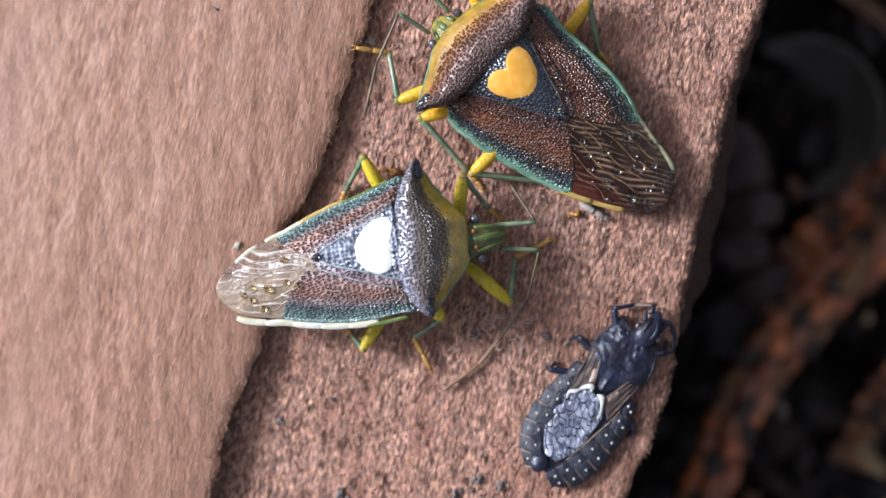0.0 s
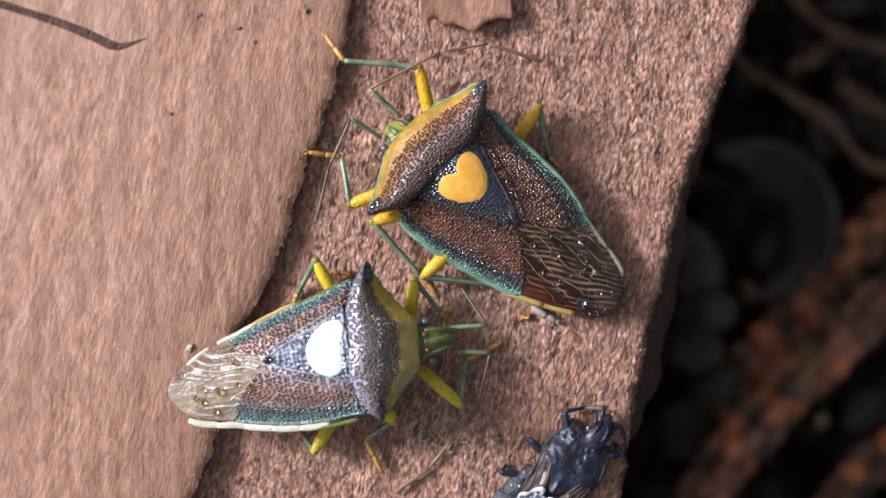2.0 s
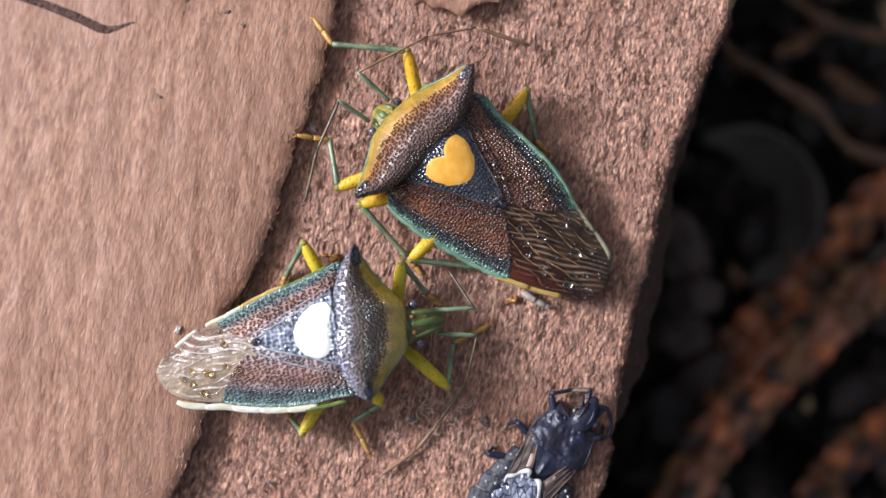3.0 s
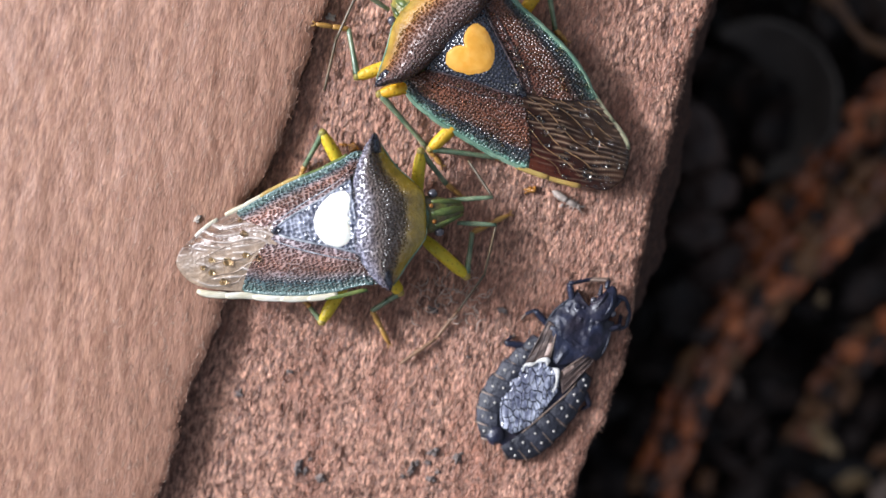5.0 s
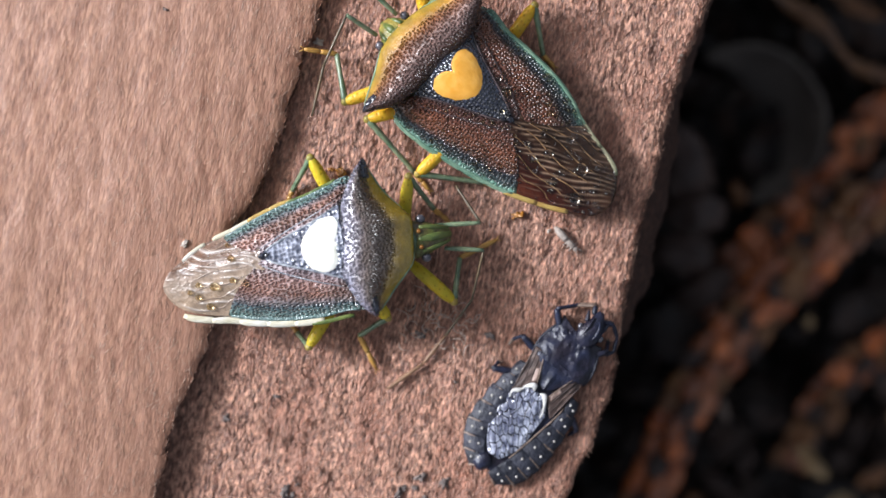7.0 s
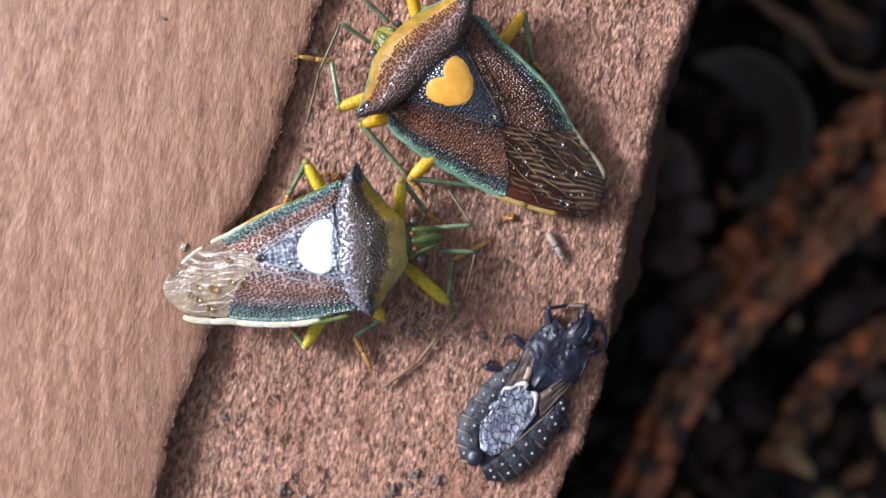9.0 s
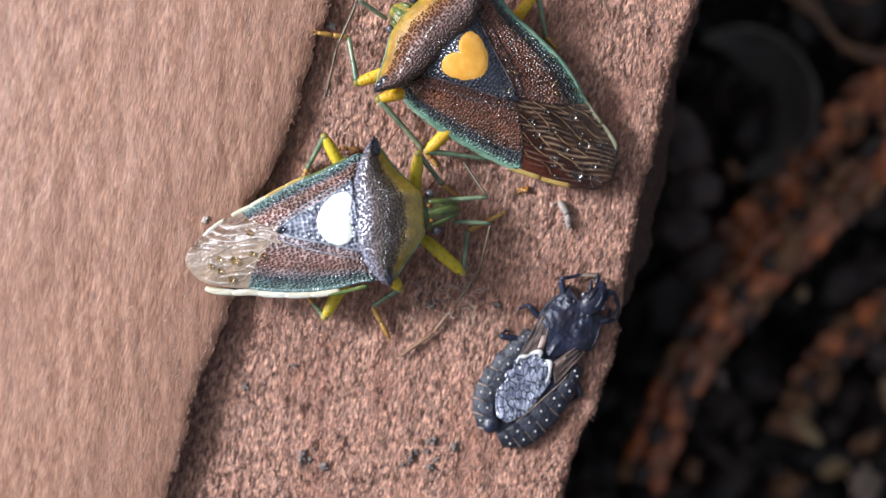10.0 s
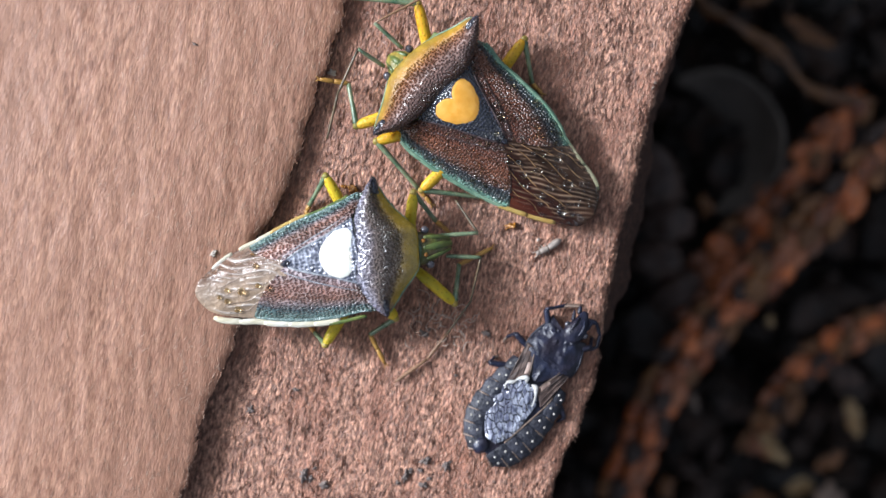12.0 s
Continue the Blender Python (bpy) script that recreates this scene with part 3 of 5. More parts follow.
def shield_bug(name, place, label, back, spines, rear, front, apex, base, wing_tips, tail, heart, wrinkle, head, mats, margins, limbs, feelers):
    """A shield bug, head along +x. spines: shoulder tips; rear and front: the pronotum's edges as (y, x); base: half width of the scutellum;
    tail: the membrane's outline; heart: angle and radius from its middle; limbs: femur, knee, tibia end and foot."""
    bug = holder(name, *place, label, "shield bug", "shield bugs on the bark")

    # belly
    bm = bmesh.new()
    rings = []
    first = min(p[0] for p in tail) + 1.4
    for x in np.linspace(first, 3.0, 13):
        ring = []
        for k in range(20):
            a = 2 * math.pi * k / 20
            c, s = math.cos(a), math.sin(a)
            y = 0.93 * c * back.width(x, 1 if c > 0 else -1)
            mid = back.edge(x, 1 if c > 0 else -1).z
            ring.append(bm.verts.new((x, y, mid + (back.z(x, y) - 0.3 - mid) * 0.5 * s if s > 0 else mid + 0.8 * s)))
        rings.append(ring)
    for r0, r1 in zip(rings, rings[1:]):
        for k in range(20):
            bm.faces.new((r0[k], r0[(k + 1) % 20], r1[(k + 1) % 20], r1[k]))
    bm.faces.new(rings[0])
    bm.faces.new(rings[-1])
    part("abdomen", bm, leaf_green_mat, bug, "yellow-green belly")

    # margin of the abdomen, segment by segment
    for sgn, x0, x1, count, out, radius, mat in margins:
        for i in range(count):
            a, b = x0 + (x1 - x0) * i / count, x0 + (x1 - x0) * (i + 1) / count
            pts = [back.edge(a + (b - a) * (-0.10 + 1.12 * k / 8), sgn, out + 0.16 * radius * k / 8 - 0.03, 0.02 + 0.04 * k / 8) for k in range(9)]
            part("margin_segment", tube(bmesh.new(), pts, [radius * 0.85, radius, radius, radius, radius, radius * 0.97, radius * 0.6], 8, 0.45), mat, bug)

    # pronotum
    (xl, yl), (xr, yr) = spines
    rows_y = np.linspace(yr, yl, 200)
    rear_x, front_x = [profile(rear, y) for y in rows_y], [profile(front, y) for y in rows_y]

    def pron(u, v):
        y = yr + (yl - yr) * (0.5 - 0.5 * math.cos(math.pi * (0.04 + 0.92 * u)))
        q = y / (yl if y > 0 else -yr)
        a = float(np.interp(y, rows_y, rear_x))
        b = max(a + 0.02, float(np.interp(y, rows_y, front_x)))
        k = 1 - abs(q) ** 3
        z = 2.55 - 0.12 * q * q + k * (0.40 * math.exp(-((v - 0.36) / 0.27) ** 2) - 0.95 * v ** 2.8 - 0.16 * math.exp(-v / 0.05))
        z += (1 - k) * 0.28 * math.sin(math.pi * min(1, 0.1 + v))
        return Vector((a + (b - a) * v, y, z + 0.025 * wob(y, v * 3, 1.6, 43) + back.rest(2, y)))

    pronotum = part("pronotum", plate(pron, 72, 34, 0.45), mats["pronotum"], bug, "punctured pronotum with a yellow front")
    for sgn, (x, y) in ((1, spines[0]), (-1, spines[1])):
        z = 2.43 + back.rest(2, y)
        part("shoulder_spine", rod([(x - 0.12, y - sgn * 0.75, z - 0.02), (x - 0.06, y - sgn * 0.40, z + 0.05), (x, y - sgn * 0.12, z + 0.03), (x + 0.01, y + sgn * 0.04, z - 0.02)], [0.30, 0.29, 0.22, 0.13, 0.035], 16, 14, 0.72), dark_mat, pronotum, "blue-black pointed shoulder spine")
        run = [pron((0.93 - 0.72 * k / 12 * 0.45) if sgn > 0 else (0.07 + 0.72 * k / 12 * 0.45), 1.0) + Vector((0.02, 0, -0.03)) for k in range(13)]
        part("green_edge", tube(bmesh.new(), run, [0.02, 0.035, 0.04, 0.015], 6), green_mat, pronotum, "green side edge")

    # scutellum with its heart
    def half(u):
        return base * (1 - u) ** 0.85 * (1 - 0.10 * math.sin(math.pi * u)) + 0.09

    def shield_z(x, y):
        u = min(1.0, max(0.0, (1.0 - x) / (1.0 - apex[0])))
        s = min(1.0, abs(y - apex[1] * u) / half(u))
        return back.z(x, y) + 0.07 + 0.12 * math.sin(math.pi * min(1, u + 0.18)) * (1 - s ** 2)

    def scut(u, v):
        x = 1.0 + (apex[0] - 1.0) * u
        y = half(u) * (2 * v - 1) + apex[1] * u
        return Vector((x, y, shield_z(x, y)))

    scutellum = part("scutellum", plate(scut, 44, 30, 0.3), mats["scutellum"], bug, "blue-black punctured triangular scutellum")
    for v in (0, 1):
        part("scutellum_edge", tube(bmesh.new(), [scut(0.03 + 0.93 * k / 20, v) + Vector((0, 0, 0.012)) for k in range(21)], [0.03, 0.045, 0.035, 0.05, 0.04], 6, 0.7), mats["ridge"], scutellum)
    part("scutellum_tip", lump(bmesh.new(), apex[0] + 0.05, apex[1], back.z(*apex) + 0.10, 0.24, 0.13, 0.10, 0.3, 3, 5), dark_mat, scutellum, "dark knob at the tip")
    bm = bmesh.new()
    hx, hy, radii = heart
    ring_n, rim_n, rings = 6, 72, []
    for j in range(1, ring_n + 1):
        ring = []
        for k in range(rim_n):
            a = 360 * k / rim_n - 180
            r = profile(radii, a) * (1 + 0.035 * wob(math.cos(radians(a)) * 4, math.sin(radians(a)) * 4, 2.0, 21)) * j / ring_n
            x, y = hx + r * math.cos(radians(a)), hy + r * math.sin(radians(a))
            ring.append(bm.verts.new((x, y, shield_z(x, y) + (0.05 - 0.02 * (j / ring_n) ** 2 if j < ring_n else -0.01))))
        rings.append(ring)
    mid = bm.verts.new((hx, hy, shield_z(hx, hy) + 0.05))
    for k in range(rim_n):
        bm.faces.new((mid, rings[0][k], rings[0][(k + 1) % rim_n]))
        for r0, r1 in zip(rings, rings[1:]):
            bm.faces.new((r0[k], r1[k], r1[(k + 1) % rim_n], r0[(k + 1) % rim_n]))
    part("heart_mark", bm, mats["heart"], scutellum, "heart-shaped patch, broad towards the head")

    # leathery forewings
    for sgn, tip_x in ((1, wing_tips[0]), (-1, wing_tips[1])):
        root = profile(rear, sgn * 2.75)

        def wing(u, v):
            a = scut(min(1.0, u * 1.02), 1 if sgn > 0 else 0)
            x = root + 0.1 + (tip_x - root - 0.1) * u
            b = back.edge(x, sgn, -0.03)
            p = a.lerp(b, v)
            p.x -= 0.30 * math.sin(math.pi * v) * u ** 5
            drop = 0.20 * max(0.0, 1 - u * 10) + 0.06 * math.exp(-((v - 0.34 + 0.22 * u) / 0.035) ** 2) + 0.035 * math.exp(-((v - 0.76) / 0.03) ** 2)
            p.z = back.z(p.x, p.y) + 0.05 + 0.04 * math.sin(math.pi * v) - drop + 0.02 * wob(p.x, p.y * 2, 2.0, 39)
            return p

        corium = part("corium", plate(wing, 60, 54, 0.16), mats["corium"], bug, "reddish-brown punctured forewing with a dark green margin")
        part("wing_edge", tube(bmesh.new(), [wing(0.05 + 0.93 * k / 30, 1.0) + Vector((0, 0, 0.01)) for k in range(31)], [0.03, 0.075, 0.085, 0.085, 0.05], 8, 0.7), mats["edge"], corium, "green outer edge")
        part("claval_ridge", tube(bmesh.new(), [wing(0.10 + 0.84 * k / 24, 0.30 - 0.22 * (0.10 + 0.84 * k / 24)) for k in range(25)], [0.01, 0.03, 0.03, 0.02], 5, 0.6), mats["ridge"], corium)

    # wing membrane
    end_l, end_r = back.edge(wing_tips[0], 1), back.edge(wing_tips[1], -1)
    rim = line([end_r] + [(x, y, 0) for x, y in tail] + [end_l], 161)
    freq, sx, sy, stir, height, calm = wrinkle

    def film_xy(u, v):
        q = 2 * v - 1
        a = Vector((apex[0] + 0.35, apex[1], 0)).lerp(end_l if q > 0 else end_r, abs(q))
        a.x += 0.25 * (1 - abs(q))
        b = rim[round(160 * v)]
        return a.x + (b.x - a.x) * u, a.y + (b.y - a.y) * u

    # height of the creases, also the mask for their painted highlights
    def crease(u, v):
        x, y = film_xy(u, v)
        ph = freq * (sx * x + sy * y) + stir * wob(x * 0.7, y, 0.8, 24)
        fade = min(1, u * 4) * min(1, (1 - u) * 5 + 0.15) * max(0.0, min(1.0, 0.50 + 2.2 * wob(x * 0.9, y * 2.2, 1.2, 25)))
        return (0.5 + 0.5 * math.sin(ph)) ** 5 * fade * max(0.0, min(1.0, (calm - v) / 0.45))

    def film(u, v):
        x, y = film_xy(u, v)
        return Vector((x, y, back.z(x, y) + 0.045 - 0.03 * max(0.0, 1 - u * 6) + 0.05 * wob(x, y, 1.2, 23) * min(1, u * 4) + height * crease(u, v)))

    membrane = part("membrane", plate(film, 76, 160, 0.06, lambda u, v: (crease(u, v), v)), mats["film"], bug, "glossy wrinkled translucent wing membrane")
    for i in range(7):
        v = 0.16 + 0.11 * i
        pts = [film(0.12 + 0.7 * k / 16, v + 0.02 * math.sin(k * 0.5 + i)) + Vector((0, 0, 0.012)) for k in range(17)]
        part("vein", tube(bmesh.new(), pts, [0.012, 0.028, 0.022, 0.026, 0.01], 5, 0.8), mats["vein"], membrane)

    # head
    hx0, hx1, hy, broad = head
    span = hx1 - hx0
    zh = back.rest(3.5, hy) - 0.45
    body = part("head", tube(bmesh.new(), line([(hx0 - 0.4, hy, 1.45 + zh), (hx0 + span * 0.3, hy, 1.45 + zh), (hx0 + span * 0.7, hy, 1.25 + zh), (hx1, hy, 0.98 + zh)], 14), [broad, broad * 0.96, broad * 0.72, broad * 0.56, broad * 0.46, broad * 0.25], 16, 0.45), mats["head"], bug, "green and yellow head")
    part("snout", rod([(hx0 - 0.1, hy, 1.78 + zh), (hx0 + span * 0.5, hy, 1.64 + zh), (hx1 + 0.03, hy, 1.08 + zh)], [0.10, 0.17, 0.16, 0.11], 12, 8, 0.6), leaf_green_mat, body, "yellow-green middle lobe")
    for sgn in (1, -1):
        part("eye", lump(bmesh.new(), hx0 + 0.12, hy + sgn * broad * 1.02, 1.50 + zh, 0.22, 0.20, 0.22), eye_mat, body, "bluish-grey eye")
        part("cheek", rod([(hx0, hy + sgn * broad * 0.62, 1.70 + zh), (hx0 + span * 0.5, hy + sgn * broad * 0.50, 1.52 + zh), (hx1 - 0.05, hy + sgn * broad * 0.32, 1.08 + zh)], [0.09, 0.12, 0.07], 8, 6), leaf_green_mat, body)
        part("ocellus", lump(bmesh.new(), hx0 - 0.02, hy + sgn * broad * 0.42, 1.82 + zh, 0.10, 0.10, 0.07, 0, 2), resin_mat, body)
    collar = pron(0.5, 1.0).x - 0.03
    part("collar", rod([(collar - 0.1, hy - broad * 0.7, 1.74 + zh), (collar, hy, 1.86 + zh), (collar - 0.1, hy + broad * 0.7, 1.74 + zh)], [0.04, 0.11, 0.12, 0.11, 0.04], 14, 8, 0.6), olive_mat, body, "dark olive collar")

    # legs
    for a, b, c, d in limbs:
        a, b, c, d = (Vector(q) for q in (a, b, c, d))
        femur = part("femur", rod([a, a.lerp(b, 0.5) + Vector((0, 0, 0.06)), b], [0.2, 0.26, 0.28, 0.28, 0.28, 0.27, 0.25, 0.16], 20, 12), mats["leg"], bug, "yellow femur")
        part("knee", lump(bmesh.new(), b.x, b.y, b.z + 0.02, 0.19, 0.19, 0.17, 0.1, 2), band_mat, femur, "yellow-green knee")
        part("tibia", rod([b + Vector((0, 0, 0.02)), b.lerp(c, 0.5) + Vector((0, 0, 0.05)), c], [0.16, 0.12, 0.105, 0.115], 12, 8), tibia_mat, femur, "green tibia")
        e = c.lerp(d, 0.5)
        bm = rod([c, e], [0.10, 0.13, 0.10], 6, 8)
        tube(bm, line([e, d], 6), [0.09, 0.12, 0.07], 8)
        for s in (1, -1):
            n = (d - e).normalized()
            sd = Vector((-n.y, n.x, 0)) * 0.09 * s
            tube(bm, line([d, d + n * 0.12 + sd, d + n * 0.2 + sd * 1.2 - Vector((0, 0, 0.05))], 5), [0.04, 0.015], 5)
        part("tarsus", bm, tarsus_mat, femur, "amber foot with two claws")
    for pts, mat in feelers:
        pts = [Vector(q) for q in pts]
        antenna = part("antenna", rod(pts[:2], [0.09, 0.11, 0.08], 8, 8), tibia_mat, bug, "green antenna base")
        for k in range(1, len(pts) - 1):
            part("antenna_segment", rod(pts[k:k + 2], [0.055, 0.06, 0.05] if k < 3 else [0.06, 0.10, 0.05], 8, 6), mat if k < 3 else feeler_brown_mat, antenna)
    return bug


orange_back = Back([(-8.4, 0.15, 0.1), (-8.0, 1.0, 0.75), (-7.5, 1.25, 1.2), (-6.8, 1.55, 1.45), (-5.9, 1.95, 1.65), (-4.9, 2.32, 1.98), (-4.4, 2.5, 2.25), (-3.2, 2.80, 2.58), (-1.6, 3.05, 2.72), (-0.3, 3.17, 2.76), (1.1, 3.03, 2.95), (3.0, 2.0, 2.0)], 1.0, 0.05, -0.06, 0.02)
orange_bug = shield_bug(
    "shield_bug", (0.68, 3.33, 0, 0, 0, 140.8), "brown shield bug with an orange heart mark, dewy, standing on bark", orange_back,
    ((2.15, 3.66), (1.85, -3.64)), [(-3.64, 1.85), (-3.1, 1.35), (-2.32, 0.95), (-1.5, 0.74), (0, 0.88), (1.4, 1.0), (2.7, 1.36), (3.66, 2.15)],
    [(-3.64, 1.85), (-3.3, 2.14), (-2.58, 2.42), (-1.7, 2.84), (-0.8, 3.18), (0.3, 3.33), (1.14, 3.28), (1.61, 3.08), (2.23, 2.78), (3.3, 2.36), (3.66, 2.15)],
    (-2.75, 0.04), 1.72, (-4.95, -5.3), [(-6.5, -1.57), (-7.58, -1.17), (-8.1, -0.62), (-8.33, 0.1), (-8.1, 0.85), (-7.4, 1.28), (-6.4, 1.72)],
    (-0.10, 0.05, [(-180, 0.98), (-140, 0.91), (-120, 0.93), (-95, 1.0), (-66, 1.22), (-52, 1.24), (-33, 1.0), (-11, 0.66), (0, 0.48), (11, 0.66), (31, 1.0), (52, 1.24), (66, 1.22), (95, 1.0), (120, 0.93), (140, 0.91), (180, 0.98)]),
    (29, 0.46, -0.89, 5.5, 0.09, 0.95), (3.30, 3.95, 0.28, 0.80),
    dict(pronotum=orange_pronotum_mat, scutellum=dark_mat, ridge=dark_ridge_mat, heart=heart_orange_mat, corium=orange_corium_mat, edge=green_mat, film=film_dark_mat, vein=vein_dark_mat, head=band_mat, leg=yellow_mat),
    [(1, 0.9, -4.9, 5, 0.05, 0.07, green_mat), (1, -4.6, -7.1, 2, 0.02, 0.15, rim_amber_mat), (-1, 0.7, -5.3, 5, 0.05, 0.06, green_mat), (-1, -5.2, -7.7, 2, 0.05, 0.10, rim_green_mat)],
    [((2.6, -1.0, 1.0), (4.44, -2.43, 1.5), (7.04, -0.67, 1.5), (8.36, -1.02, 1.15)),
     ((2.0, 2.1, 1.1), (3.09, 3.83, 1.0), (4.65, 2.51, 0.7), (5.81, 3.23, 1.1)),
     ((0.6, 2.0, 1.0), (1.89, 3.8, 1.0), (-1.1, 4.28, 0.15), (-2.02, 4.46, 0.1)),
     ((-1.44, 2.5, 0.9), (-1.22, 4.23, 0.9), (-3.57, 2.76, 0.3), (-4.41, 2.26, 0.1)),
     ((-0.65, -1.9, 0.25), (-0.49, -4.37, 0.85), (-2.11, -3.05, 0.15), (-2.77, -2.97, 0.1))],
    [([(3.7, -0.35, 1.4), (5.42, -0.41, 2.0), (4.13, -3.46, 1.8), (2.83, -5.05, 1.3), (0.63, -5.96, 0.6)], feeler_brown_mat),
     ([(3.8, 0.85, 1.4), (5.24, 1.03, 2.2), (4.68, 3.22, 1.9), (3.75, 5.18, 1.5)], feeler_mat)])

cream_back = Back([(-6.95, -0.45, 0.75), (-6.6, -0.2, 1.3), (-6.1, 0.15, 1.8), (-5.2, 0.68, 2.1), (-4.3, 1.0, 2.25), (-3.6, 1.2, 2.45), (-2.66, 1.52, 2.66), (-1.6, 1.85, 2.82), (-0.4, 2.10, 2.88), (0.7, 2.42, 2.82), (1.6, 2.68, 2.9), (3.2, 1.9, 2.0)], 1.2, 0.80, -0.12, 0.05)
cream_bug = shield_bug(
    "shield_bug", (-5.03, -3.73, 0, 0, 0, 10.2), "brown shield bug with a cream-white heart mark, standing on bark", cream_back,
    ((2.28, 3.26), (1.81, -3.18)), [(-3.18, 1.81), (-2.87, 1.42), (-2.21, 1.02), (-1.25, 0.70), (0.1, 0.92), (1.63, 1.14), (2.79, 1.8), (3.26, 2.28)],
    [(-3.18, 1.81), (-2.61, 2.36), (-2.23, 2.70), (-1.4, 3.55), (-0.9, 3.72), (0, 3.85), (0.55, 3.86), (0.9, 3.62), (1.68, 2.98), (2.38, 2.62), (3.26, 2.28)],
    (-2.45, 0.02), 1.50, (-4.05, -4.35), [(-5.2, -2.05), (-6.1, -1.72), (-6.65, -1.25), (-6.9, -0.6), (-6.5, -0.02), (-5.92, 0.38), (-5.06, 0.85)],
    (0.05, 0.05, [(-180, 0.86), (-135, 1.0), (-100, 1.14), (-68, 1.12), (-44, 0.86), (-20, 0.64), (-8, 0.70), (10, 0.63), (22, 0.78), (35, 0.95), (53, 1.31), (79, 1.15), (122, 0.87), (180, 0.86)]),
    (20, -0.30, -0.95, 8.0, 0.06, 1.25), (4.1, 5.35, -0.42, 0.80),
    dict(pronotum=cream_pronotum_mat, scutellum=speckle_mat, ridge=ridge_mat, heart=heart_cream_mat, corium=cream_corium_mat, edge=teal_mat, film=film_pale_mat, vein=vein_pale_mat, head=head_mat, leg=lemon_mat),
    [(1, 0.9, -1.2, 2, 0.08, 0.09, leaf_green_mat), (1, -1.0, -2.9, 2, 0.10, 0.12, rim_amber_mat), (1, -2.8, -4.5, 2, 0.10, 0.11, rim_pale_mat), (1, -4.95, -5.9, 1, 0.10, 0.10, rim_pale_mat),
     (-1, 0.7, -0.9, 1, 0.26, 0.09, leaf_green_mat), (-1, -0.5, -6.2, 5, 0.19, 0.15, rim_pale_mat)],
    [((3.2, -0.6, 0.6), (4.04, 2.21, 1.4), (4.85, 0.69, 0.3), (5.39, 0.05, 0.1)),
     ((0.9, 1.3, 0.3), (0.1, 3.71, 0.95), (-0.95, 2.49, 0.2), (-1.2, 2.09, 0.1)),
     ((3.5, -1.4, 1.0), (5.02, -3.3, 1.0), (5.58, -1.56, 0.3), (7.26, -1.08, 0.15)),
     ((1.7, -2.7, 1.0), (2.14, -3.5, 1.0), (0.8, -4.09, 0.4), (1.25, -5.61, 0.15)),
     ((0.3, -2.2, 0.9), (-1.36, -4.14, 0.9), (-1.78, -3.53, 0.2), (-2.01, -3.13, 0.1))],
    [([(4.78, 0.01, 1.5), (6.68, -0.2, 1.6), (5.94, 1.5, 1.0)], feeler_mat),
     ([(5.02, -1.0, 1.5), (6.62, -1.37, 1.4), (5.78, -3.37, 0.9), (4.4, -4.75, 0.3), (3.24, -5.78, 0.12), (1.56, -6.57, 0.1)], feeler_mat)])


def dew(bug, back, spots, fluid, tint):
    made = []
    for x, y, r in spots:
        ob = link("water_drop", lump(bmesh.new(), 0, 0, 0, r, r, r * 0.75, 0, 3), fluid)
        ob.matrix_basis = bug.matrix_basis @ pose(x * MM, y * MM, (back.z(x, y) + 0.09 + r * 0.35) * MM)
        tagged(ob, tint + " round drop on the back of a shield bug", "water drop", "dew drops")
        made.append(ob)
    return made


drops = dew(orange_bug, orange_back, [(-4.88, 0.12, 0.22), (-6.39, -0.26, 0.29), (-5.82, 0.35, 0.16), (-5.67, 0.99, 0.13), (-6.98, 0.84, 0.22), (-4.17, -0.37, 0.12), (-5.23, -0.93, 0.17),
                                      (-3.91, 0.36, 0.11), (-5.93, 1.23, 0.11), (-6.32, 1.52, 0.11), (-7.33, 0.15, 0.12), (-4.52, 0.62, 0.10), (-4.9, 1.01, 0.11), (-7.8, 0.47, 0.09),
                                      (-2.41, 0.11, 0.17), (-2.25, 0.02, 0.13), (-1.28, -0.95, 0.13), (-6.9, -0.75, 0.10), (-3.3, -0.6, 0.09)], water_mat, "clear")
dew(orange_bug, orange_back, [(-1.89, -0.72, 0.19), (-3.83, -1.23, 0.14), (-3.6, -1.5, 0.12)], honey_mat, "amber-tinted")
dew(cream_bug, cream_back, [(-4.71, -0.9, 0.19), (-5.38, -0.73, 0.12), (-5.05, -1.71, 0.16), (-5.47, -1.25, 0.13), (-3.38, -0.97, 0.15), (-3.9, 0.70, 0.10), (-3.81, 0.14, 0.14), (-3.89, -0.76, 0.13), (-5.79, -1.0, 0.11)], honey_mat, "amber-tinted")


def fine_dew(bug, back, first, last, count, seed, fluid, tint, size=0.06):
    r = random.Random(seed)
    bm = bmesh.new()
    for _ in range(count):
        x = r.uniform(first, last)
        sgn = r.choice((1, -1))
        y = sgn * back.width(x, sgn) * r.random() ** 0.7 * 0.95
        s = r.uniform(0.02, size)
        lump(bm, x, y, back.z(x, y) + 0.07 + s * 0.2, s, s, s * 0.8, 0, 1)
    ob = link("fine_dew", bm, fluid)
    ob.matrix_basis = bug.matrix_basis
    tagged(ob, tint + " fine beads of dew on the back of a shield bug", "dew", "", "stuff")


fine_dew(orange_bug, orange_back, -8.0, 0.8, 640, 3, water_mat, "clear", 0.065)
fine_dew(orange_bug, orange_back, -4.8, 0.6, 240, 5, honey_mat, "golden", 0.075)
fine_dew(cream_bug, cream_back, -6.2, 0.6, 60, 4, water_mat, "clear")


